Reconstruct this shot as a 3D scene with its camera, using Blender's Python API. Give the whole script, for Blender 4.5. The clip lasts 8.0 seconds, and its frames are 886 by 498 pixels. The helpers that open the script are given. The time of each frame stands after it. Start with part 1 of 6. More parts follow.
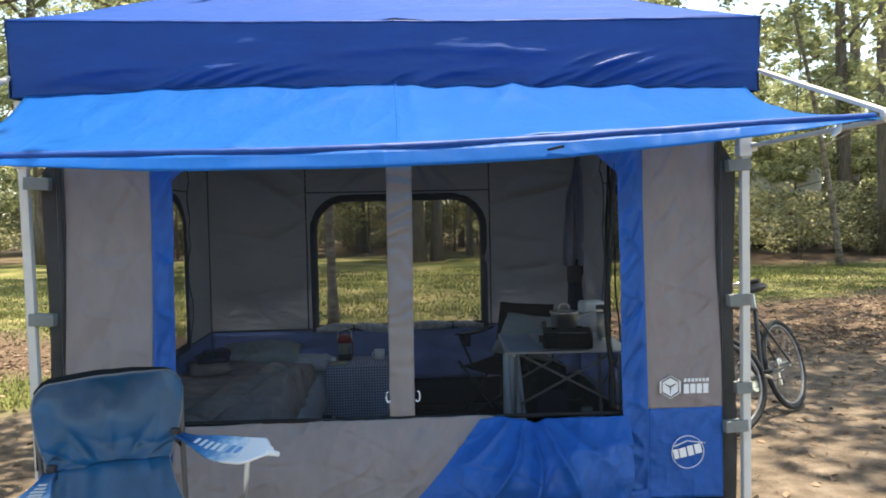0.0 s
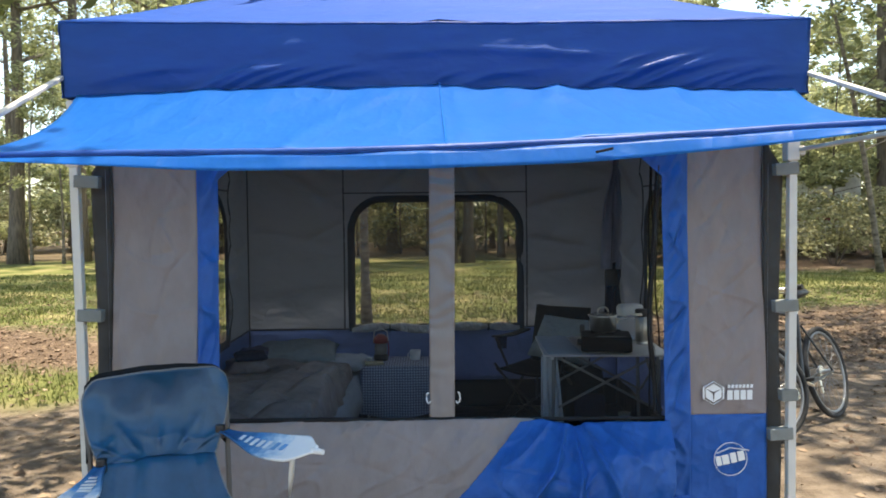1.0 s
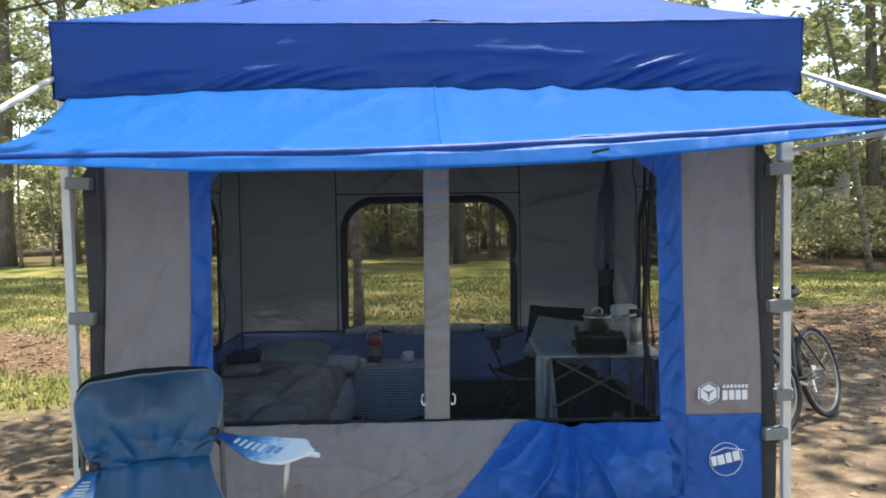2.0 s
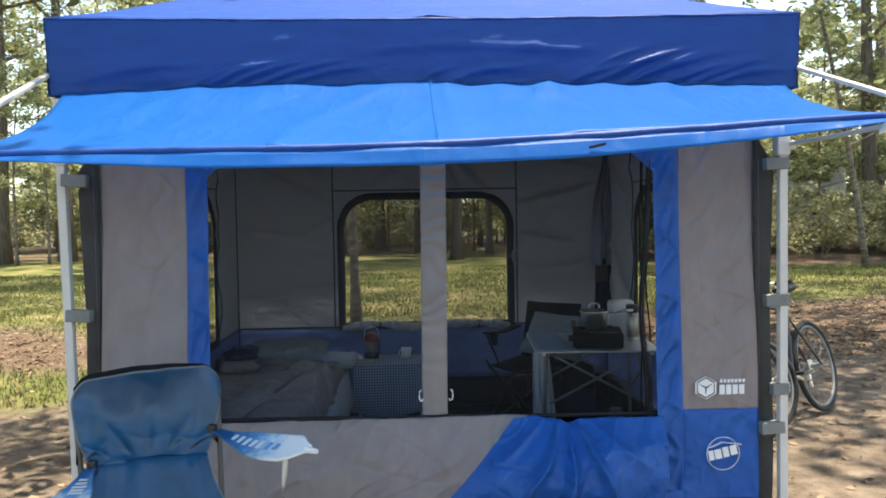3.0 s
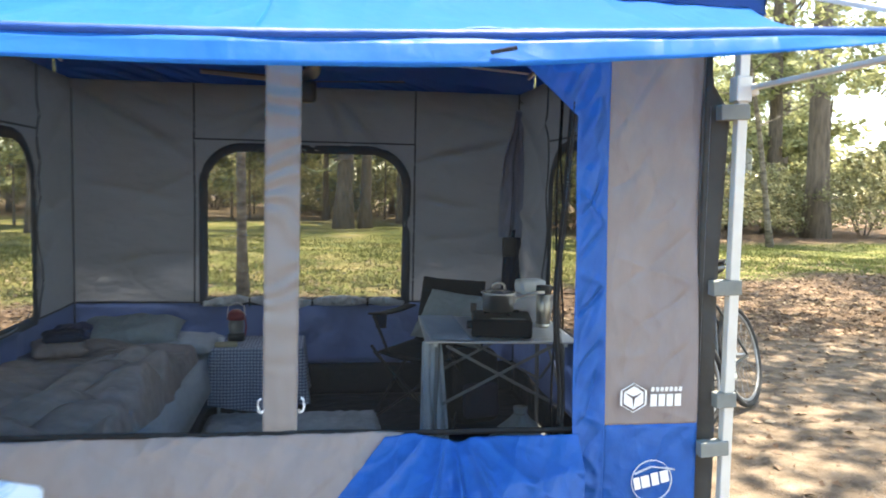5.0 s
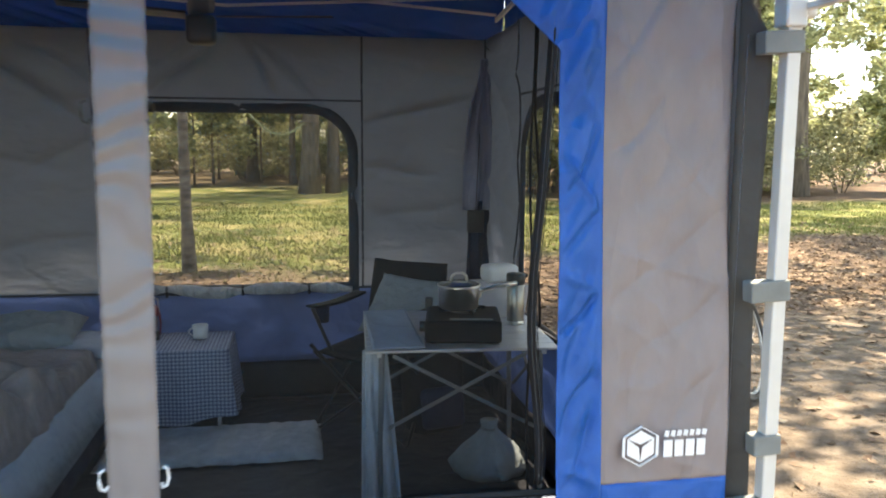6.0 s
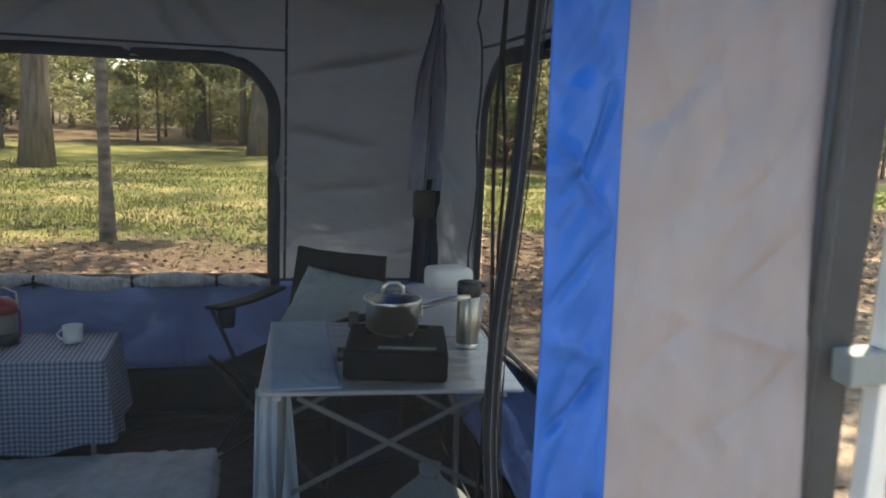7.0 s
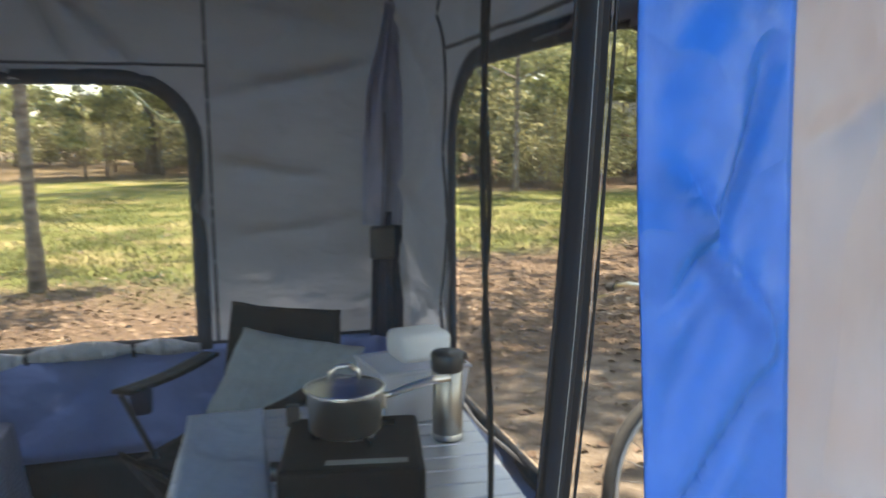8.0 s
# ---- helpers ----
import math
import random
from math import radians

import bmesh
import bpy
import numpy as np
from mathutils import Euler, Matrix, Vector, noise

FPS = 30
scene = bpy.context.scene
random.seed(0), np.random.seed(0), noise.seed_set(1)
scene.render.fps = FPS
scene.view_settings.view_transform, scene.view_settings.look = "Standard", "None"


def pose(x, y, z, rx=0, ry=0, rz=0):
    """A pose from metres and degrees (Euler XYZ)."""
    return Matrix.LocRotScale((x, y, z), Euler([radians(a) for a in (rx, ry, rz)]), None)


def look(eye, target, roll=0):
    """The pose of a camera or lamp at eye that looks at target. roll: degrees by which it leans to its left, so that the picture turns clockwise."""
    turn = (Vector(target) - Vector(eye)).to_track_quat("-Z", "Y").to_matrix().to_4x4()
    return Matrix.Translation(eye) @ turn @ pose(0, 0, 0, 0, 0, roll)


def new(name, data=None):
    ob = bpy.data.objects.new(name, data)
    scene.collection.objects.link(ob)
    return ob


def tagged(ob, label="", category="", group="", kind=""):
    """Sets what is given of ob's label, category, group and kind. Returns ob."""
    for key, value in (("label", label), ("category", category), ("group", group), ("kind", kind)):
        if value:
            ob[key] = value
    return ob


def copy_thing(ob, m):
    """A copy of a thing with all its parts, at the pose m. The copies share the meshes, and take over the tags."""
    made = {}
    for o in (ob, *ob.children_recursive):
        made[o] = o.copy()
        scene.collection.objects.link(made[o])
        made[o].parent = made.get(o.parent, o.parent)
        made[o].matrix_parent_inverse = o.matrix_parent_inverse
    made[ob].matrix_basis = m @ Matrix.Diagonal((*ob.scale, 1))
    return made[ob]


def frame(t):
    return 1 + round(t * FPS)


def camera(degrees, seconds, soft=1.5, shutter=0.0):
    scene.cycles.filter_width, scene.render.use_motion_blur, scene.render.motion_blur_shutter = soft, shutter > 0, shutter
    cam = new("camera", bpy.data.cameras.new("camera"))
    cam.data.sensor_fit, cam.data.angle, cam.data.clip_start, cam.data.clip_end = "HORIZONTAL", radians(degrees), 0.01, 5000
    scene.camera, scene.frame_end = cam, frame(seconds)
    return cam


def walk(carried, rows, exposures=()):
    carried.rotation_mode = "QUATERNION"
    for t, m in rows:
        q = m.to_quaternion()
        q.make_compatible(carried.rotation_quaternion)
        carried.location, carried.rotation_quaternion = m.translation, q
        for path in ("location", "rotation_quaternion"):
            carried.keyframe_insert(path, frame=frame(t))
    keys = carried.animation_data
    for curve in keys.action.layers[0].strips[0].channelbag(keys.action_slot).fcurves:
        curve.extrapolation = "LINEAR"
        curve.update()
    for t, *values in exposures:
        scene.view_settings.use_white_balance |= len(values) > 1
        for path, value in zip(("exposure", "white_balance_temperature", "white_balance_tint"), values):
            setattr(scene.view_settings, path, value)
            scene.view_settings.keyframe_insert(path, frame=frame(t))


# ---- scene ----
cam = camera(58.5, 8.0, 1.8, 0.5)
PATH = [
    (0, (-0.022, -3.383, 1.46), (0.102, -1.388, 1.384), -1.2),
    (0.5, (-0.049, -3.388, 1.458), (0.048, -1.392, 1.386), -0.5),
    (1, (-0.075, -3.381, 1.46), (-0.026, -1.383, 1.389), -0.6),
    (2.5, (-0.089, -3.367, 1.46), (-0.009, -1.37, 1.392), -0.9),
    (3, (-0.09, -3.367, 1.458), (-0.011, -1.37, 1.38), -1.0),
    (3.5, (-0.101, -3.337, 1.437), (-0.016, -1.342, 1.324), -1.8),
    (4, (-0.058, -3.195, 1.416), (0.064, -1.204, 1.263), -1.9),
    (4.5, (0.064, -2.887, 1.418), (0.275, -0.904, 1.261), 0.2),
    (5, (0.137, -2.509, 1.398), (0.433, -0.537, 1.244), 1.1),
    (5.2, (0.179, -2.361, 1.404), (0.489, -0.392, 1.24), -0.3),
    (6.3, (0.442, -1.502, 1.424), (0.823, 0.444, 1.159), 0.2),
    (6.5, (0.491, -1.355, 1.432), (0.914, 0.582, 1.167), -1.0),
    (7, (0.584, -0.966, 1.421), (1.050, 0.952, 1.089), 2.4),
    (7.5, (0.649, -0.652, 1.44), (1.047, 1.295, 1.214), -0.1),
    (8, (0.728, -0.367, 1.417), (1.281, 1.534, 1.134), -0.4),
]
walk(cam, [(t, look(eye, target, roll)) for t, eye, target, roll in PATH],
     exposures=[(0, 1.8, 7350, 8), (3.5, 1.8, 7350, 8), (4.0, 1.88, 7400, 8), (4.5, 2.6, 7450, 8), (5.2, 2.75, 7600, 8), (6.3, 2.65, 7950, 8), (7.0, 2.6, 7800, 8), (7.5, 3.15, 7700, 8), (8, 3.15, 7700, 8)])

# ---- light and sky ----
world = bpy.data.worlds.new("sky")
scene.world = world
world.use_nodes = True
wn, wl = world.node_tree.nodes, world.node_tree.links
sky = wn.new("ShaderNodeTexSky")
sky.sky_type, sky.sun_disc = "NISHITA", False
SUN_FROM = Vector((0.16, 0.14, 0.97)).normalized()
sky.sun_elevation = math.asin(SUN_FROM.z)
sky.sun_rotation = math.atan2(SUN_FROM.x, SUN_FROM.y)
wl.new(sky.outputs[0], wn["Background"].inputs[0])
wn["Background"].inputs[1].default_value = 0.15
sun = new("sun", bpy.data.lights.new("sun", "SUN"))
sun.data.energy, sun.data.angle, sun.data.color = 3.6, radians(0.6), (1.0, 0.93, 0.82)
sun.matrix_world = look(SUN_FROM * 40, (0, 0, 0))


# ---- materials ----
def material(name):
    m = bpy.data.materials.new(name)
    m.use_nodes = True
    return m, m.node_tree.nodes, m.node_tree.links, m.node_tree.nodes["Principled BSDF"]


def ramp(n, l, source, stops):
    r = n.new("ShaderNodeValToRGB")
    while len(r.color_ramp.elements) < len(stops):
        r.color_ramp.elements.new(0.5)
    for e, (p, c) in zip(r.color_ramp.elements, stops):
        e.position, e.color = p, (*c, 1)
    l.new(source, r.inputs[0])
    return r.outputs[0]


def noise_tex(n, l, scale, detail=4, stretch=None, rough=0.55):
    tex = n.new("ShaderNodeTexNoise")
    tex.inputs["Scale"].default_value, tex.inputs["Detail"].default_value, tex.inputs["Roughness"].default_value = scale, detail, rough
    co = n.new("ShaderNodeTexCoord")
    out = co.outputs["Object"]
    if stretch:
        mp = n.new("ShaderNodeMapping")
        mp.inputs["Scale"].default_value = stretch
        l.new(out, mp.inputs[0])
        out = mp.outputs[0]
    l.new(out, tex.inputs["Vector"])
    return tex.outputs["Fac"]


def bumped(n, l, bsdf, heights):
    last = None
    for src, strength, dist in heights:
        b = n.new("ShaderNodeBump")
        b.inputs["Strength"].default_value, b.inputs["Distance"].default_value = strength, dist
        l.new(src, b.inputs["Height"])
        if last:
            l.new(last, b.inputs["Normal"])
        last = b.outputs[0]
    l.new(last, bsdf.inputs["Normal"])
    return last


def tone(c, k):
    return tuple(min(1.0, v * k) for v in c)


def surface(name, colour, rough=0.6, metal=0.0, vary=0.15, scale=6.0, grain=120.0, bump=0.15, dist=0.002, stretch=None, spread=None):
    m, n, l, b = material(name)
    a = noise_tex(n, l, scale, 5, stretch)
    g = noise_tex(n, l, grain, 2, stretch)
    l.new(ramp(n, l, a, [(0.3, tone(colour, 1 - vary)), (0.7, spread or tone(colour, 1 + vary))]), b.inputs["Base Color"])
    b.inputs["Roughness"].default_value, b.inputs["Metallic"].default_value = rough, metal
    bumped(n, l, b, [(a, bump * 0.6, dist * 5), (g, bump, dist)])
    return m


def cloth(name, colour, through_light=0.0, rough=0.55, wrinkle=0.5, vary=0.12, stretch=(1, 1, 1), lit=None, creases=2.2):
    """Woven tent or bedding cloth; through_light is the share of light that passes."""
    m, n, l, b = material(name)
    big = noise_tex(n, l, creases, 4, stretch, 0.5)
    mid = noise_tex(n, l, creases * 5, 3, stretch)
    weave = noise_tex(n, l, 420, 1)
    col = ramp(n, l, mid, [(0.3, tone(colour, 1 - vary)), (0.7, tone(colour, 1 + vary))])
    l.new(col, b.inputs["Base Color"])
    b.inputs["Roughness"].default_value = rough
    b.inputs["Specular IOR Level"].default_value = 0.28
    # sharp creases: the ridges of a stretched noise
    fold = noise_tex(n, l, creases * 1.6, 2, (stretch[0] * 1.3, stretch[1], stretch[2] * 0.8), 0.4)
    off = n.new("ShaderNodeMath")
    off.operation = "SUBTRACT"
    off.inputs[1].default_value = 0.5
    l.new(fold, off.inputs[0])
    flat = n.new("ShaderNodeMath")
    flat.operation = "ABSOLUTE"
    l.new(off.outputs[0], flat.inputs[0])
    ridge = ramp(n, l, flat.outputs[0], [(0.0, (1, 1, 1)), (0.06, (0.4, 0.4, 0.4)), (0.22, (0, 0, 0))])
    nrm = bumped(n, l, b, [(big, wrinkle, 0.10), (mid, wrinkle * 0.5, 0.02), (ridge, min(1.0, wrinkle * 0.8), 0.010), (weave, 0.08, 0.001)])
    if through_light > 0:
        t = n.new("ShaderNodeBsdfTranslucent")
        t.inputs[0].default_value = (*(lit or colour), 1)
        l.new(nrm, t.inputs["Normal"])
        mix = n.new("ShaderNodeMixShader")
        mix.inputs[0].default_value = through_light
        l.new(b.outputs[0], mix.inputs[1])
        l.new(t.outputs[0], mix.inputs[2])
        l.new(mix.outputs[0], n["Material Output"].inputs["Surface"])
    return m


# valance and awning are one cloth; here its colour is darkened for shade
M_CANOPY_SHADE = cloth("canopy blue polyester darkened for shade", (0.006, 0.060, 0.275), 0.10, 0.52, 0.40, 0.08, (0.6, 1, 1.6), (0.02, 0.24, 0.9))
M_ROOF = cloth("canopy roof blue polyester", (0.007, 0.058, 0.29), 0.10, 0.6, 0.3, 0.06, (0.6, 1, 1.6), (0.03, 0.35, 0.9))
# same cloth as the valance, colour lightened to cyan for sun and sky
M_AWNING_SUN = cloth("awning blue polyester lightened for sun", (0.011, 0.130, 0.45), 0.45, 0.40, 0.25, 0.06, (1.4, 0.5, 1), (0.08, 0.62, 0.98))
M_BLUE = cloth("tent blue polyester", (0.015, 0.105, 0.40), 0.12, 0.40, 0.55, 0.10, (1, 1, 1), (0.03, 0.20, 0.75), 3.0)
M_GREY = cloth("tent grey polyester", (0.27, 0.226, 0.228), 0.10, 0.52, 0.8, 0.08, (1, 1, 0.6), (0.32, 0.29, 0.28))
M_STRIP = cloth("centre strip grey polyester", (0.27, 0.236, 0.236), 0.10, 0.5, 0.12, 0.04, (1, 1, 1), (0.32, 0.29, 0.28))
M_WALL = cloth("tent wall grey lining", (0.205, 0.215, 0.24), 0.50, 0.6, 0.45, 0.08, (0.6, 0.6, 1.3), (0.42, 0.445, 0.50), 2.6)
M_BAND = cloth("tent wall blue lining", (0.095, 0.135, 0.255), 0.45, 0.6, 0.6, 0.08, (0.7, 0.7, 1), (0.22, 0.29, 0.48), 3.0)
M_BLACK = cloth("black binding tape", (0.014, 0.014, 0.017), 0.0, 0.8, 0.3)
M_WINFRAME = cloth("slate window binding", (0.040, 0.047, 0.062), 0.0, 0.7, 0.4)
M_SLEEVE = cloth("charcoal edge cloth", (0.055, 0.052, 0.05), 0.0, 0.7, 0.5)
M_FLOOR = cloth("black groundsheet", (0.016, 0.016, 0.02), 0.0, 0.5, 0.3)
M_CHAIR = cloth("camp chair blue canvas", (0.008, 0.060, 0.135), 0.03, 0.34, 0.45, 0.18)
M_STEEL = surface("white painted steel", (0.62, 0.60, 0.57), 0.35, 0.0, 0.05, 9, 200, 0.05)
M_STRAP = cloth("grey webbing strap", (0.20, 0.21, 0.205), 0, 0.7, 0.2)
M_WHITE = surface("white print", (0.80, 0.80, 0.82), 0.5, 0, 0.04)
M_ALU = surface("brushed aluminium", (0.62, 0.63, 0.65), 0.38, 0.7, 0.06, 4, 300, 0.06, 0.001, (1, 30, 1))

M_CHAIR.node_tree.nodes["Principled BSDF"].inputs["Specular IOR Level"].default_value = 0.5
M_AWNING_SUN.node_tree.nodes["Principled BSDF"].inputs["Specular IOR Level"].default_value = 0.14
M_ROOF.node_tree.nodes["Principled BSDF"].inputs["Specular IOR Level"].default_value = 0.12


# ---- building helpers ----
def part(name, bm, mat, parent=None, label="", smooth=False, thick=0.0, bevel=0.0):
    me = bpy.data.meshes.new(name)
    if smooth:
        for f in bm.faces:
            f.smooth = True
    bm.to_mesh(me)
    bm.free()
    for m in mat if isinstance(mat, (list, tuple)) else [mat]:
        me.materials.append(m)
    ob = new(name, me)
    if parent:
        ob.parent = parent
    if label:
        ob["label"] = label
    if thick:
        s = ob.modifiers.new("thickness", "SOLIDIFY")
        s.thickness, s.offset = thick, 0
    if bevel:
        v = ob.modifiers.new("edges", "BEVEL")
        v.width, v.segments, v.limit_method = bevel, 2, "ANGLE"
    return ob


def thing(name, m=None, label="", category="", group="", kind=""):
    ob = new(name)
    ob.empty_display_size = 0.1
    if m is not None:
        ob.matrix_world = m
    return tagged(ob, label, category, group, kind)


def box(bm, size, centre, m=None):
    mat = Matrix.Translation(centre) @ (m or Matrix()) @ Matrix.Diagonal((*size, 1))
    bmesh.ops.create_cube(bm, size=1, matrix=mat)
    return bm


def bar(bm, a, b, r, sides=10, r2=None):
    a, b = Vector(a), Vector(b)
    d = b - a
    m = Matrix.Translation((a + b) / 2) @ d.to_track_quat("Z", "Y").to_matrix().to_4x4()
    bmesh.ops.create_cone(bm, cap_ends=True, segments=sides, radius1=r, radius2=r if r2 is None else r2, depth=d.length, matrix=m)
    return bm


def square_bar(bm, a, b, w, h=None):
    a, b = Vector(a), Vector(b)
    d = b - a
    m = Matrix.Translation((a + b) / 2) @ d.to_track_quat("Z", "Y").to_matrix().to_4x4()
    bmesh.ops.create_cube(bm, size=1, matrix=m @ Matrix.Diagonal((w, h or w, d.length, 1)))
    return bm


def tube(points, r, sides=8, closed=False):
    """A pipe along points, one mesh; r may be a list of radii."""
    bm = bmesh.new()
    P = [Vector(p) for p in points]
    rings = []
    for i, p in enumerate(P):
        a, b = (P[i - 1], P[(i + 1) % len(P)]) if closed else (P[max(i - 1, 0)], P[min(i + 1, len(P) - 1)])
        q = (b - a).to_track_quat("Z", "Y")
        rr = r[i] if isinstance(r, (list, tuple)) else r
        rings.append([bm.verts.new(p + q @ Vector((rr * math.cos(t * 2 * math.pi / sides), rr * math.sin(t * 2 * math.pi / sides), 0))) for t in range(sides)])
    count = len(rings)
    for i in range(count if closed else count - 1):
        A, B = rings[i], rings[(i + 1) % count]
        for k in range(sides):
            bm.faces.new((A[k], A[(k + 1) % sides], B[(k + 1) % sides], B[k]))
    if not closed:
        bm.faces.new(rings[0][::-1])
        bm.faces.new(rings[-1])
    bmesh.ops.recalc_face_normals(bm, faces=bm.faces)
    return bm


def sheet(fn, nu, nv, mask=None):
    """A grid sheet; fn(u, v) gives the place for u, v in 0..1; mask(u, v) false leaves a cell out."""
    bm = bmesh.new()
    V = [[bm.verts.new(fn(i / nu, j / nv)) for j in range(nv + 1)] for i in range(nu + 1)]
    for i in range(nu):
        for j in range(nv):
            if mask is None or mask((i + 0.5) / nu, (j + 0.5) / nv):
                bm.faces.new((V[i][j], V[i + 1][j], V[i + 1][j + 1], V[i][j + 1]))
    loose = [v for v in bm.verts if not v.link_faces]
    for v in loose:
        bm.verts.remove(v)
    return bm


def lathe(profile, sides=28):
    bm = bmesh.new()
    rings = [[bm.verts.new((r * math.cos(2 * math.pi * k / sides), r * math.sin(2 * math.pi * k / sides), z)) for k in range(sides)] for r, z in profile]
    for A, B in zip(rings, rings[1:]):
        for k in range(sides):
            bm.faces.new((A[k], A[(k + 1) % sides], B[(k + 1) % sides], B[k]))
    bmesh.ops.remove_doubles(bm, verts=bm.verts, dist=1e-5)
    bmesh.ops.recalc_face_normals(bm, faces=bm.faces)
    return bm


def wob(x, y, z, s=1.0):
    return noise.noise(Vector((x * s, y * s, z * s)))


def lerp(a, b, t):
    return a + (b - a) * t


def smoothstep(a, b, x):
    t = max(0.0, min(1.0, (x - a) / (b - a)))
    return t * t * (3 - 2 * t)


# ---- ground ----
def grassy(x, y):
    """Share of grass on the ground at x, y."""
    edge = 7.2 + 0.35 * max(0.0, x - 0.5) + 0.06 * max(0.0, -x) + 0.9 * wob(x, y, 3, 0.5)
    far = smoothstep(edge - 0.6, edge + 0.8, y)
    strip = smoothstep(-2.4, -3.0, x) * smoothstep(2.8, 3.3, y + 0.4 * wob(x, y, 7, 1.1)) * (1 - smoothstep(4.4, 5.2, y + 0.6 * wob(x, y, 9, 0.9)))
    clear = 1 - 0.85 * smoothstep(26, 32, y + 2 * wob(x, y, 1, 0.2))
    clear *= 1 - smoothstep(17.5, 19.5, y + 0.4 * wob(x, y, 5, 0.4)) * smoothstep(6, 9, x)
    return max(far * clear, strip)


def littered(x, y):
    """Share of fallen leaves on the ground at x, y."""
    near = smoothstep(3.2, 4.2, y + 0.5 * wob(x, y, 2, 0.7) - 0.25 * max(0.0, x - 1.5))
    return near * (1 - 0.7 * grassy(x, y))


def ground_height(x, y):
    return 0.05 * wob(x, y, 0, 0.25) * smoothstep(3, 9, math.hypot(x, y - 1.5)) + 0.012 * wob(x, y, 5, 1.7) - 0.01


def build_ground():
    xs = [-900, -300, -120, -70] + [-45 + 0.6 * i for i in range(62)] + [-8 + 0.16 * i for i in range(125)] + [12 + 0.6 * i for i in range(64)] + [52, 80, 140, 300, 900]
    ys = [-900, -300, -100, -40, -20, -10] + [-6 + 0.25 * i for i in range(32)] + [2 + 0.16 * i for i in range(80)] + [15 + 0.6 * i for i in range(60)] + [52, 80, 140, 300, 900]
    bm = bmesh.new()
    lay_g, lay_l = bm.verts.layers.float.new("grass"), bm.verts.layers.float.new("litter")
    V = []
    for x in xs:
        col = []
        for y in ys:
            v = bm.verts.new((x, y, ground_height(x, y)))
            v[lay_g], v[lay_l] = grassy(x, y), littered(x, y)
            col.append(v)
        V.append(col)
    for i in range(len(xs) - 1):
        for j in range(len(ys) - 1):
            bm.faces.new((V[i][j], V[i + 1][j], V[i + 1][j + 1], V[i][j + 1]))
    m, n, l, b = material("forest ground")
    big, mid, fine = noise_tex(n, l, 0.7, 4), noise_tex(n, l, 7, 5), noise_tex(n, l, 60, 4)
    dirt = ramp(n, l, mid, [(0.28, (0.085, 0.065, 0.049)), (0.5, (0.150, 0.118, 0.090)), (0.72, (0.225, 0.182, 0.142))])
    leafy = ramp(n, l, fine, [(0.3, (0.045, 0.032, 0.024)), (0.5, (0.115, 0.078, 0.053)), (0.7, (0.24, 0.175, 0.122))])
    green = ramp(n, l, big, [(0.35, (0.065, 0.08, 0.024)), (0.5, (0.13, 0.14, 0.045)), (0.65, (0.25, 0.215, 0.10))])
    out = dirt
    for name, other in (("litter", leafy), ("grass", green)):
        at = n.new("ShaderNodeAttribute")
        at.attribute_name = name
        mx = n.new("ShaderNodeMix")
        mx.data_type = "RGBA"
        l.new(at.outputs["Fac"], mx.inputs[0])
        l.new(out, mx.inputs[6])
        l.new(other, mx.inputs[7])
        out = mx.outputs[2]
    l.new(out, b.inputs["Base Color"])
    b.inputs["Roughness"].default_value = 0.95
    b.inputs["Specular IOR Level"].default_value = 0.15
    bumped(n, l, b, [(mid, 0.8, 0.07), (fine, 0.8, 0.02)])
    ob = part("ground", bm, m, smooth=True)
    tagged(ob, "bare trodden dirt turning to leaf litter and mown grass", "ground", kind="structure")


build_ground()

# ---- pop-up canopy ----
LEG_X, BACK_Y, EAVE_X = 1.515, 2.86, 1.575


# slanting pulls in the valance: x and height of the lower end, slope, run, half width, depth
VALANCE_CREASES = (
    (-1.02, 0.010, 0.34, 0.30, 0.012, 0.011), (-0.94, 0.015, 0.30, 0.34, 0.014, 0.013), (-0.84, 0.010, 0.32, 0.30, 0.010, 0.009),
    (-0.30, 0.150, 0.05, 0.50, 0.016, 0.006), (0.20, 0.165, -0.04, 0.50, 0.018, 0.006), (0.58, 0.010, 0.30, 0.30, 0.012, 0.012),
    (0.70, 0.015, 0.36, 0.40, 0.013, 0.014), (0.84, 0.010, 0.33, 0.38, 0.012, 0.012), (1.00, 0.012, 0.26, 0.36, 0.012, 0.013),
    (1.12, 0.010, 0.30, 0.30, 0.010, 0.010), (-1.40, 0.060, 0.12, 0.40, 0.016, 0.008), (0.10, 0.020, 0.20, 0.30, 0.012, 0.007),
    (-0.74, 0.008, 0.28, 0.36, 0.010, 0.010), (-0.60, 0.012, 0.24, 0.30, 0.010, 0.008), (0.66, 0.060, 0.40, 0.24, 0.009, 0.009), (0.92, 0.050, 0.38, 0.26, 0.009, 0.010),
    (-0.05, 0.010, 0.45, 0.14, 0.010, 0.008), (1.22, 0.012, 0.22, 0.26, 0.010, 0.010),
)


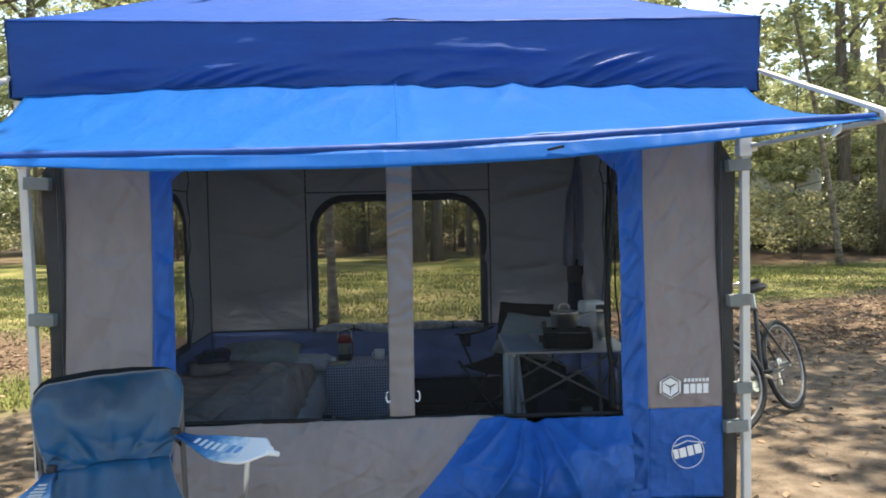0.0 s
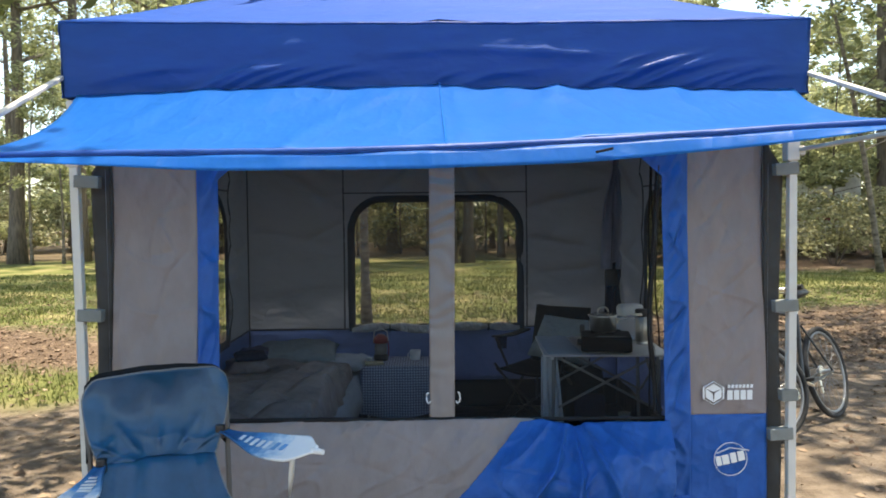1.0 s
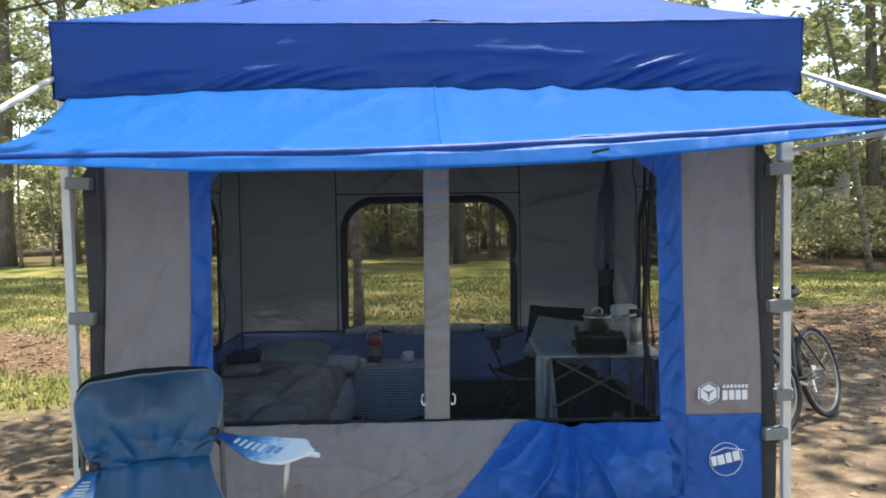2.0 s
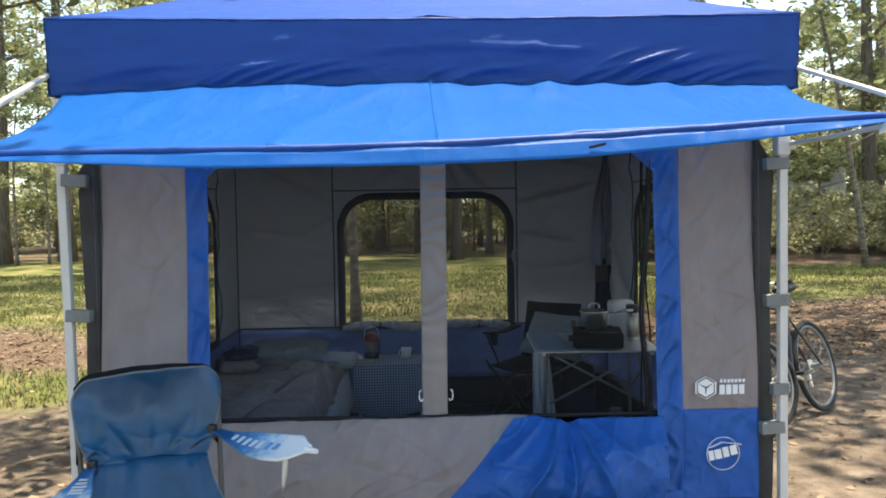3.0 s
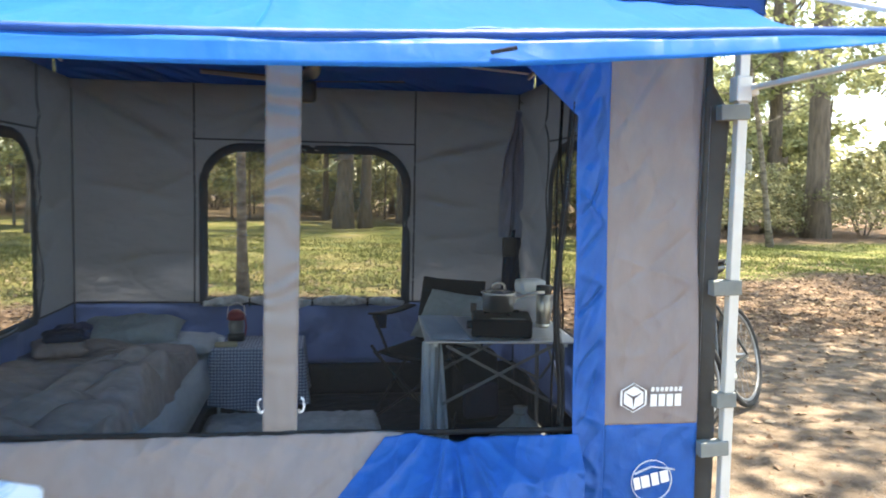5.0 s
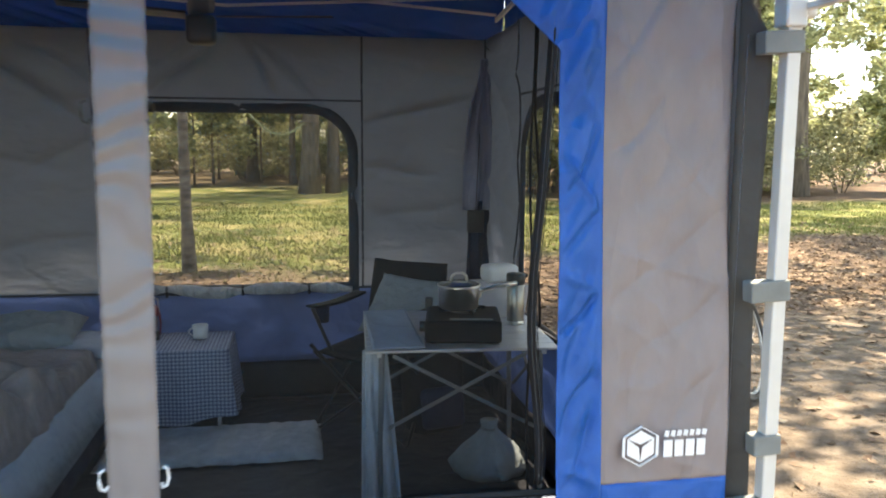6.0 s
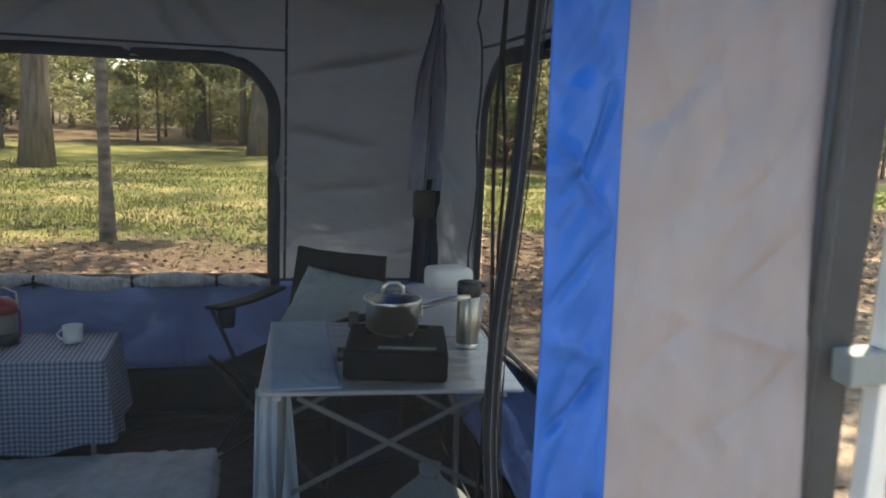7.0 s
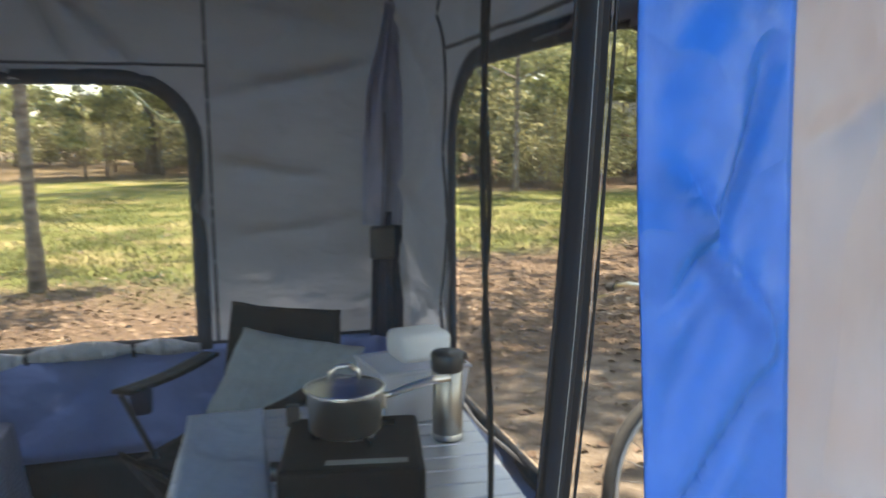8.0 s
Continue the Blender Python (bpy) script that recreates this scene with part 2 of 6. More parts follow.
def build_canopy():
    c = thing("canopy_shelter", None, "blue pop-up canopy on white steel legs", "canopy")
    for sx, y in ((-1, 0), (1, 0), (-1, BACK_Y), (1, BACK_Y)):
        x = sx * LEG_X
        top = x + (-0.03 if sx < 0 and y == 0 else 0.0)
        leg = part("leg", square_bar(bmesh.new(), (x, y, 0.0), (top, y, 1.98), 0.036), M_STEEL, c, bevel=0.004)
        part("foot_plate", box(bmesh.new(), (0.10, 0.10, 0.008), (x, y, 0.004)), M_STEEL, leg)
        col = bmesh.new()
        box(col, (0.056, 0.056, 0.085), (top * 0.998, y, 1.745))
        box(col, (0.03, 0.03, 0.04), (top + sx * 0.036, y - 0.01 if y == 0 else y, 1.745))
        part("slider", col, M_STEEL, leg, bevel=0.006)
    mid_y = BACK_Y / 2
    peak = 3.09

    def rise(s):
        return 2.305 + (peak - 2.305) * s ** 1.15

    half_y = mid_y + 0.035

    def roof(side):
        def fn(u, s):
            a = (2 * u - 1) * (1 - s)
            sag = 0.03 * math.sin(math.pi * s) * (1 - (2 * u - 1) ** 2)
            z = rise(s) - sag - 0.016 * (1 - s) ** 6 * math.sin(math.pi * u) + 0.006 * wob(a * 3, s * 3, side, 2.0)
            # centre hook that lifts the hem a little
            z += 0.016 * (1 - s) ** 14 * math.exp(-((2 * u - 1) / 0.05) ** 2)
            p = Vector((a * EAVE_X, -half_y * (1 - s), z)) if side in (0, 2) else Vector((a * half_y, -EAVE_X * (1 - s), z))
            p = Matrix.Rotation(side * math.pi / 2, 3, "Z") @ p
            return p + Vector((0, mid_y, 0))
        return fn

    for side in range(4):
        part("roof_panel", sheet(roof(side), 48, 20), M_ROOF, c, smooth=True, thick=0.002)

    def valance(side):
        def fn(u, v):
            s = 2 * u - 1
            zt = 2.300 - 0.013 * math.sin(math.pi * u)
            zb = 1.992 + 0.024 * math.sin(math.pi * u) + 0.007 * wob(s * 4, side, 0) + 0.006 * wob(s * 11, side, 4)
            # the hook at the centre pulls the cloth into a shallow ridge, with slanting creases beside it
            out = 0.012 * math.exp(-(s / 0.04) ** 2) * v
            x, h = s * EAVE_X, v * 0.30
            crease = 0.0
            for xa, ha, slope, run, wide, amp in VALANCE_CREASES:
                along = (x - xa) / run
                if -0.3 < along < 1.3:
                    off = h - ha - (x - xa) * slope - 0.012 * math.sin(3 * along)
                    crease += amp * 2.4 * math.exp(-abs(off / (1.15 * wide)) ** 1.4) * max(0.0, math.sin(math.pi * (along + 0.3) / 1.6)) ** 1.5
            crease += 0.004 * wob(s * 40, v * 2 - s * 6, side) * smoothstep(0.75, 1.0, v) + 0.005 * wob(s * 9, v * 5 - s * 8, side)
            belly = 0.016 * math.sin(math.pi * v) * (1 - abs(s) ** 6)
            d = out + crease + belly + 0.010 * wob(s * 5, v * 1.5, side + 2)
            narrow = 1 - 0.010 * (1 - v)
            h, w = (half_y, EAVE_X) if side in (0, 2) else (EAVE_X, half_y)
            p = Matrix.Rotation(side * math.pi / 2, 3, "Z") @ Vector((s * w * narrow, -h - d * 0.8, lerp(zb, zt, v)))
            return p + Vector((0, mid_y, 0))
        return fn

    for side in range(4):
        val = part("valance", sheet(valance(side), 230, 30), M_CANOPY_SHADE, c, smooth=True, thick=0.002)
        fn = valance(side)
        part("bottom_hem", tube([fn(i / 60, 0.0) for i in range(61)], 0.005, 6), M_CANOPY_SHADE, val)
        part("top_seam", tube([fn(i / 60, 1.0) + Vector((0, 0, 0.002)) for i in range(61)], 0.0045, 6), M_CANOPY_SHADE, val)
    # folding scissor frame under the roof
    for sx in (-1, 1):
        for y0, y1 in ((0, mid_y), (mid_y, BACK_Y)):
            for za, zb in ((2.16, 2.29), (2.29, 2.16)):
                part("truss_bar", square_bar(bmesh.new(), (sx * LEG_X, y0, za), (sx * LEG_X, y1, zb), 0.012, 0.025), M_STEEL, c)
    for y in (0.0, BACK_Y):
        for x0, x1 in ((-LEG_X, 0), (0, LEG_X)):
            for za, zb in ((2.19, 2.29), (2.29, 2.19)):
                part("truss_bar", square_bar(bmesh.new(), (x0, y, za), (x1, y, zb), 0.025, 0.012), M_STEEL, c)
    part("centre_pole", square_bar(bmesh.new(), (0, mid_y, 2.26), (0, mid_y, 3.06), 0.03), M_STEEL, c)
    for a, b in (((-LEG_X, mid_y), (0, mid_y)), ((0, mid_y), (LEG_X, mid_y)), ((0, 0), (0, mid_y)), ((0, mid_y), (0, BACK_Y))):
        part("truss_bar", square_bar(bmesh.new(), (*a, 2.29), (*b, 2.29), 0.014, 0.025), M_STEEL, c)


build_canopy()


# ---- awning propped in front ----
AWN_Y = -0.92


def build_awning():
    a = thing("awning", None, "blue awning, coloured as in sun, propped on white poles over the tent front", "awning")

    def front_z(x):
        return 1.705 + 0.030 * x + 0.010 * smoothstep(0.3, 1.5, x) + 0.012 * smoothstep(-0.2, -1.5, x) - 0.018 * math.exp(-(x / 1.0) ** 2)

    def top(u, v):
        s = 2 * u - 1
        # side edges cut in as a curve
        waist = 1 - 0.045 * math.sin(math.pi * v) ** 1.0
        x = s * lerp(1.50, 1.53, v) * waist
        z = lerp(2.02 - 0.03 * abs(s) ** 3, front_z(x), v) - 0.035 * math.sin(math.pi * v) * (0.4 + 0.6 * abs(s))
        z += 0.012 * wob(x * 2.2, v * 1.5, 1) + 0.010 * max(0, 1 - abs(3 * wob(x * 2.0 + v, v * 0.8, 4))) ** 3 + 0.005 * math.exp(-((x + 0.01) / 0.012) ** 2)
        z += 0.010 * (1 - v) ** 2 * wob(x * 9, 0, 6)
        return Vector((x, lerp(-0.05, AWN_Y, v), z))

    panel = part("awning_panel", sheet(top, 140, 26), M_AWNING_SUN, a, smooth=True, thick=0.0015)
    part("centre_seam", tube([top(0.5, i / 16) + Vector((0, 0, 0.003)) for i in range(17)], 0.004, 6), M_AWNING_SUN, panel)
    part("front_hem", tube([Vector((1.53 * (2 * i / 80 - 1), AWN_Y, front_z(1.53 * (2 * i / 80 - 1)) + 0.001 * wob(i, 0, 0, 1.3))) for i in range(81)], 0.013, 8), M_CANOPY_SHADE, a, smooth=True)

    def flap(u, v):
        s = 2 * u - 1
        x = 1.53 * s
        drop = 0.052 * max(0.0, 1 - abs(s * 1.02) ** 2.6) * (1 + 0.15 * wob(x * 2, 3, 1)) * (1 + 0.25 * smoothstep(-0.6, 0.8, s))
        return Vector((x, AWN_Y - 0.012 - v * 0.030 + 0.004 * wob(x * 4, v, 0), front_z(x) - 0.008 - v * drop))

    part("hanging_flap", sheet(flap, 110, 5), M_AWNING_SUN, a, smooth=True, thick=0.0012)
    part("stain", box(bmesh.new(), (0.055, 0.003, 0.008), (0.485, AWN_Y - 0.034, front_z(0.485) - 0.034), pose(0, 0, 0, 0, -12, 0)), M_BLACK, a, bevel=0.003)
    for sx in (-1, 1):
        x = sx * 1.545
        tip = (x + sx * 0.01, AWN_Y - 0.03, front_z(sx * 1.53) + 0.01)
        part("pole", square_bar(bmesh.new(), (x + sx * 0.03, -0.02, 2.075), tip, 0.026, 0.016), M_STEEL, a, bevel=0.003)
        part("strut", square_bar(bmesh.new(), (x, -0.02, 1.75), (tip[0], tip[1], tip[2] - 0.022), 0.024, 0.016), M_STEEL, a, bevel=0.003)
        part("end_cap", bar(bmesh.new(), (tip[0] - 0.02, tip[1], tip[2] - 0.008), (tip[0] + sx * 0.06, tip[1] - 0.01, tip[2] - 0.006), 0.017), M_STEEL, a)
        tie = tube([(x - sx * 0.10, AWN_Y + 0.05, tip[2] - 0.02), (x - sx * 0.11, AWN_Y + 0.05, tip[2] - 0.05), (x - sx * 0.13, AWN_Y + 0.045, tip[2] - 0.065)], [0.006, 0.011, 0.004], 6)
        part("tie", tie, M_WHITE, a)


build_awning()


# ---- cabin tent under the canopy ----
WX, BY, FY = 1.43, 2.745, 0.03          # side walls, back wall, front wall
BAND_LO, BAND_HI, WALL_TOP = 0.22, 0.63, 2.03


def window_path(w0, w1, z0, z1, cut_w, cut_h):
    """Outline of a tent window: square below, cut and rounded corners above."""
    pts = [(w0, z0), (w1, z0), (w1, z1 - cut_h)]
    for k in range(1, 8):
        a = k / 8 * math.pi / 2
        pts.append((w1 - cut_w + cut_w * math.cos(a) ** 1.1, z1 - cut_h + cut_h * math.sin(a) ** 1.1))
    pts.append((w1 - cut_w, z1))
    pts.append((w0 + cut_w, z1))
    for k in range(1, 8):
        a = math.pi / 2 + k / 8 * math.pi / 2
        pts.append((w0 + cut_w - cut_w * abs(math.cos(a)) ** 1.1, z1 - cut_h + cut_h * math.sin(a) ** 1.1))
    pts.append((w0, z1 - cut_h))
    return pts


def inside(pts, x, y):
    hit = False
    for (x0, y0), (x1, y1) in zip(pts, pts[1:] + pts[:1]):
        if (y0 > y) != (y1 > y) and x < x0 + (y - y0) / (y1 - y0) * (x1 - x0):
            hit = not hit
    return hit


def grown(pts, d):
    """Outline offset outwards by d."""
    out = []
    for i, p in enumerate(pts):
        a, b = Vector(pts[i - 1]), Vector(pts[(i + 1) % len(pts)])
        n1 = (Vector(p) - a).normalized()
        n2 = (b - Vector(p)).normalized()
        k1, k2 = Vector((n1.y, -n1.x)), Vector((n2.y, -n2.x))
        k = (k1 + k2).normalized()
        out.append(tuple(Vector(p) + k * d / max(0.5, k.dot(k1))))
    return out


def band_ring(inner, outer, to3, bulge):
    bm = bmesh.new()
    n = len(inner)
    rows = []
    for f, h in ((0, 0.0), (0.12, bulge), (0.5, bulge * 1.25), (0.88, bulge), (1, 0.0)):
        rows.append([bm.verts.new(to3(lerp(i[0], o[0], f), lerp(i[1], o[1], f), h)) for i, o in zip(inner, outer)])
    for A, B in zip(rows, rows[1:]):
        for k in range(n):
            bm.faces.new((A[k], A[(k + 1) % n], B[(k + 1) % n], B[k]))
    bmesh.ops.recalc_face_normals(bm, faces=bm.faces)
    return bm


def wall_with_window(tent, name, lo, hi, to3, win, seams=(), creases=()):
    """One tent wall: dark skirt, blue band, grey cloth with a framed window, seams. to3(w, z, d): d is towards the inside."""
    frame_out = grown(win, 0.058)

    def depth(w, z, soft):
        u = (w - lo) / (hi - lo)
        ridge = 1 - abs(2 * wob(w * 1.1 + z * 0.5, z * 2.3 - w * 0.6, lo + 7))
        d = soft * (wob(w * 1.6, z * 1.2, lo) + 0.5 * wob(w * 4, z * 3, hi + 3) + 0.9 * max(0, ridge) ** 4) * min(1, 6 * u * (1 - u))
        # pulled folds, each along a line
        for wa, za, wb, zb, wide, amp in creases:
            run = math.hypot(wb - wa, zb - za)
            along = ((w - wa) * (wb - wa) + (z - za) * (zb - za)) / run / run
            if -0.05 < along < 1.05:
                off = ((w - wa) * (zb - za) - (z - za) * (wb - wa)) / run + 0.012 * math.sin(5 * along + wa)
                d += 1.5 * amp * math.exp(-abs(off / wide) ** 1.2) * max(0.0, math.sin(math.pi * (along + 0.05) / 1.1)) ** 0.6
        return d

    def at(u, v, z0, z1, soft):
        w, z = lerp(lo, hi, u), lerp(z0, z1, v)
        return to3(w, z, depth(w, z, soft))

    mid = grown(win, 0.02)
    wall = part(name, sheet(lambda u, v: at(u, v, BAND_HI, WALL_TOP, 0.022), 190, 96, lambda u, v: not inside(mid, lerp(lo, hi, u), lerp(BAND_HI, WALL_TOP, v))), M_WALL, tent, smooth=True, thick=0.0015)
    part("blue_band", sheet(lambda u, v: at(u, v, BAND_LO, BAND_HI, 0.03), 60, 10), M_BAND, tent, smooth=True, thick=0.0015)
    part("dark_skirt", sheet(lambda u, v: at(u, v, 0.0, BAND_LO, 0.02), 40, 5), M_FLOOR, tent, smooth=True, thick=0.0015)
    part("window_frame", band_ring(win, frame_out, to3, 0.012), M_WINFRAME, tent, "dark slate binding round the mesh window", smooth=True)
    part("window_mesh", sheet(lambda u, v: to3(lerp(win[0][0], win[1][0], u), lerp(win[0][1], max(p[1] for p in win), v), -0.006), 40, 40,
         lambda u, v: inside(grown(win, 0.03), lerp(win[0][0], win[1][0], u), lerp(win[0][1], max(p[1] for p in win), v))), M_MESH, tent, "fine dark insect mesh")
    for a, b in seams:
        line = [(lerp(a[0], b[0], k / 60), lerp(a[1], b[1], k / 60)) for k in range(61)]
        pts = [to3(w, z, depth(w, z, 0.022) + 0.003) for w, z in line]
        part("seam", tube(pts, 0.006, 6), M_SEAM, tent)
    return wall


M_SEAM = cloth("dark seam tape", (0.07, 0.075, 0.09), 0, 0.6, 0.2)


def mesh_material(name, colour, cover):
    m, n, l, b = material(name)
    b.inputs["Base Color"].default_value = (*colour, 1)
    b.inputs["Roughness"].default_value = 0.7
    t = n.new("ShaderNodeBsdfTransparent")
    mix = n.new("ShaderNodeMixShader")
    mix.inputs[0].default_value = cover
    l.new(t.outputs[0], mix.inputs[1])
    l.new(b.outputs[0], mix.inputs[2])
    l.new(mix.outputs[0], n["Material Output"].inputs["Surface"])
    return m


M_MESH = mesh_material("dark insect mesh", (0.02, 0.02, 0.022), 0.48)
M_SCREEN = mesh_material("grey insect screen", (0.019, 0.019, 0.021), 0.20)


def front_y(x, z):
    """Gentle billow of the front wall."""
    return 0.012 + 0.055 * smoothstep(0.6, 1.5, z) + 0.012 * wob(x * 1.7, z * 1.3, 5) + 0.007 * wob(x * 6, z * 2, 8)


def folds(x, z):
    """Slanting pull folds and sharp creases in hanging cloth."""
    across, along = 0.83 * x - 0.55 * z, 0.55 * x + 0.83 * z
    a = wob(across * 11, along * 1.6, 3) + 0.45 * wob(across * 26, along * 3.0, 9)
    line = max(0.0, 1 - 5.5 * abs(wob(across * 6 + 0.4 * wob(x * 4, z * 4, 2), along * 2.1, 14))) ** 2
    back = max(0.0, 1 - 6.0 * abs(wob(across * 2.2 + 3, along * 5.5, 27))) ** 2
    return 0.010 * a + 0.007 * line - 0.006 * back


def build_tent():
    t = thing("cabin_tent", None, "grey and blue cabin tent hung under the canopy, front open", "tent")
    back = window_path(-0.605, 0.645, 0.665, 1.605, 0.20, 0.20)
    wall_with_window(t, "back_wall", -WX, WX, lambda w, z, d: Vector((w, BY - d, z)), back,
                     (((-0.69, BAND_HI), (-0.69, WALL_TOP)), ((0.725, BAND_HI), (0.725, WALL_TOP)), ((-0.69, 1.68), (0.725, 1.68)), ((-WX, BAND_HI), (WX, BAND_HI))),
                     ((0.00, 2.03, -0.40, 1.68, 0.022, 0.030), (0.08, 2.03, 0.29, 1.67, 0.020, 0.030), (0.13, 2.02, 0.52, 1.66, 0.024, 0.034), (-0.10, 2.02, -0.62, 1.74, 0.026, 0.020),
                      (0.74, 1.55, 1.36, 1.72, 0.026, 0.034), (0.74, 1.31, 1.15, 1.28, 0.020, 0.022), (0.80, 1.90, 1.38, 1.82, 0.030, 0.020), (0.78, 1.02, 1.30, 1.12, 0.030, 0.016),
                      (-1.42, 2.02, -0.72, 1.56, 0.030, 0.034), (-1.06, 1.98, -0.70, 1.78, 0.024, 0.026), (-1.38, 1.40, -0.80, 1.28, 0.034, 0.016), (-1.30, 0.86, -0.75, 0.95, 0.03, 0.014)))
    left = window_path(0.72, 2.03, 0.66, 1.605, 0.24, 0.22)
    wall_with_window(t, "side_wall", 0.04, BY, lambda w, z, d: Vector((-WX + d, w, z)), left,
                     (((2.13, BAND_HI), (2.13, WALL_TOP)), ((0.04, BAND_HI), (BY, BAND_HI)), ((0.62, 1.68), (2.13, 1.68))),
                     ((2.70, 1.95, 2.20, 1.55, 0.026, 0.026), (2.66, 1.30, 2.2, 1.22, 0.03, 0.018), (1.3, 2.0, 0.8, 1.70, 0.026, 0.026), (1.4, 2.0, 1.9, 1.70, 0.026, 0.026)))
    right = window_path(0.70, 1.90, 0.645, 1.60, 0.22, 0.20)
    wall_with_window(t, "side_wall", 0.04, BY, lambda w, z, d: Vector((WX - d, w, z)), right,
                     (((2.0, BAND_HI), (2.0, WALL_TOP)), ((0.04, BAND_HI), (BY, BAND_HI)), ((0.6, 1.68), (2.0, 1.68))),
                     ((2.70, 1.90, 2.08, 1.60, 0.024, 0.026), (2.66, 1.25, 2.1, 1.12, 0.03, 0.020), (2.60, 1.0, 2.45, 0.70, 0.02, 0.020), (1.3, 2.0, 0.8, 1.70, 0.026, 0.026), (1.4, 2.0, 1.8, 1.70, 0.026, 0.026)))
    part("groundsheet", sheet(lambda u, v: Vector((lerp(-WX, WX, u), lerp(FY, BY, v), 0.012 + 0.004 * wob(u * 9, v * 9, 2))), 50, 50), M_FLOOR, t, "black groundsheet floor", smooth=True, thick=0.002)
    # corner piping
    for sx in (-1, 1):
        part("corner_piping", tube([(sx * (WX - 0.004), BY - 0.004, 0.02 + 2.01 * k / 20) for k in range(21)], 0.006, 6), M_SEAM, t)

    # front wall panels
    def panel(name, x0, x1, z0, z1, mat, label="", nu=12, nv=60, dy=0.0):
        return part(name, sheet(lambda u, v: Vector((lerp(x0, x1, u), front_y(lerp(x0, x1, u), lerp(z0, z1, v)) + dy + 0.9 * smoothstep(0, 0.15, min(u, 1 - u)) * folds(lerp(x0, x1, u), lerp(z0, z1, v)), lerp(z0, z1, v))), nu, nv), mat, t, label, smooth=True, thick=0.0015)

    panel("front_panel", -1.41, -1.05, 0.605, WALL_TOP, M_GREY, "", 50, 190)
    panel("front_panel", 1.075, 1.415, 0.605, WALL_TOP, M_GREY, "", 50, 190)
    panel("lower_panel", -1.41, -1.05, 0.20, 0.605, M_BLUE, "", 24, 24)
    panel("lower_panel", 1.075, 1.415, 0.20, 0.605, M_BLUE, "", 24, 24)

    # blue door frame, an outline with cut upper corners
    def frame_strip(sx):
        x_in, x_out = (0.966, 1.080) if sx > 0 else (0.956, 1.05)

        def fn(u, v):
            z = lerp(0.20, 1.84, v)
            cut = max(0.0, z - 1.645)
            xi = x_in + 0.007 * wob(z * 2, sx, 0) - cut * 1.15
            x = lerp(xi, x_out, u) * sx
            return Vector((x, front_y(x, z) - 0.004 - 0.010 * (1 - u) * (1 + wob(z * 3, 1, sx)) + 2.4 * smoothstep(1.0, 0.7, u) * smoothstep(0.0, 0.3, u) * folds(x * 1.3, z), z))
        return fn

    for sx in (-1, 1):
        part("door_border", sheet(frame_strip(sx), 22, 200), M_BLUE, t, "blue border beside the opening", smooth=True, thick=0.0015)
        xs = sx * 1.412

        def sleeve(u, v):
            z = lerp(0.12, 1.98, v)
            bow = 0.012 * math.sin(v * math.pi * 3)
            wide = 0.062 * smoothstep(1.78, 1.66, z) + 0.003
            return Vector((xs + sx * u * (wide + bow * 0.6), FY + 0.02 - 0.03 * u, z))
        part("edge_sleeve", sheet(sleeve, 5, 50), M_SLEEVE, t, "black edge flap", smooth=True, thick=0.0015)
        # webbing straps to the legs
        for z in ((1.64, 1.075) if sx < 0 else (1.668, 1.078, 0.690, 0.520)):
            xe = sx * 1.545
            w = 0.115 if z != 0.690 else 0.085
            st = box(bmesh.new(), (w - 0.012, 0.044, 0.052), (xe - sx * w / 2 + (sx * -0.02 if z in (0.520,) else 0), -0.002, z), pose(0, 0, 0, 0, -3 * sx, 0))
            part("leg_strap", st, M_STRAP, t, bevel=0.004)
    part("header", sheet(lambda u, v: Vector((lerp(-1.05, 1.075, u), front_y(lerp(-1.05, 1.075, u), 1.9), lerp(1.835, WALL_TOP, v))), 60, 8), M_GREY, t, smooth=True, thick=0.0015)

    # centre strip of the opening
    def strip(u, v):
        z = lerp(0.59, 1.85, v)
        x = lerp(-0.052, 0.058, u) + 0.010 * (v - 0.5)
        return Vector((x, FY + 0.012 + 0.0065 * math.sin(z * 84 + 9 * wob(z * 5, u * 0.7, 1) + 0.5 * u) * (0.3 + 0.7 * smoothstep(0.85, 1.2, z)) * (0.75 + wob(z * 5, 2, 6)) + 0.004 * wob(u * 3, z * 7, 0) - 0.006 * math.sin(math.pi * u), z))
    part("centre_strip", sheet(strip, 12, 300), M_STRIP, t, smooth=True, thick=0.002)
    for x in (-0.06, 0.066):
        for z in (1.485, 0.690):
            s = 1 if x > 0 else -1
            hook = tube([(x, FY, z + 0.026), (x + s * 0.008, FY - 0.005, z + 0.021), (x + s * 0.010, FY - 0.006, z), (x + s * 0.006, FY - 0.006, z - 0.016), (x - s * 0.003, FY - 0.004, z - 0.021), (x - s * 0.007, FY, z - 0.012)], 0.0035 if z < 1 else 0.0026, 6)
            part("toggle_hook", hook, M_WHITE if z < 1 else M_SLEEVE, t, "white plastic toggle" if z < 1 else "dark wire hook")

    # low front panel: grey cloth, its end covered by the folded-down blue door cloth
    def lean_out(x, z):
        return 0.24 * max(0.0, 0.6 - z) * smoothstep(1.06, 0.90, abs(x))

    def diag(z):
        return 0.335 - (0.585 - z) * 0.93

    def low(x, z):
        k = (z - 0.2) / 0.4
        puff = 0.030 * math.sin(math.pi * min(1, max(0, k))) + 0.022 * wob(x * 1.8, z * 2.6, 4) + 0.010 * wob(x * 5, z * 5, 1) + 1.1 * folds(x, z * 1.5)
        return FY - 0.012 - puff - lean_out(x, z)

    def grey_low(u, v):
        z = lerp(0.245, 0.600, v) + 0.006 * wob(u * 4, 0, 2) * v
        x = lerp(-0.97, diag(z) + 0.05, u)
        return Vector((x, low(x, z), z))
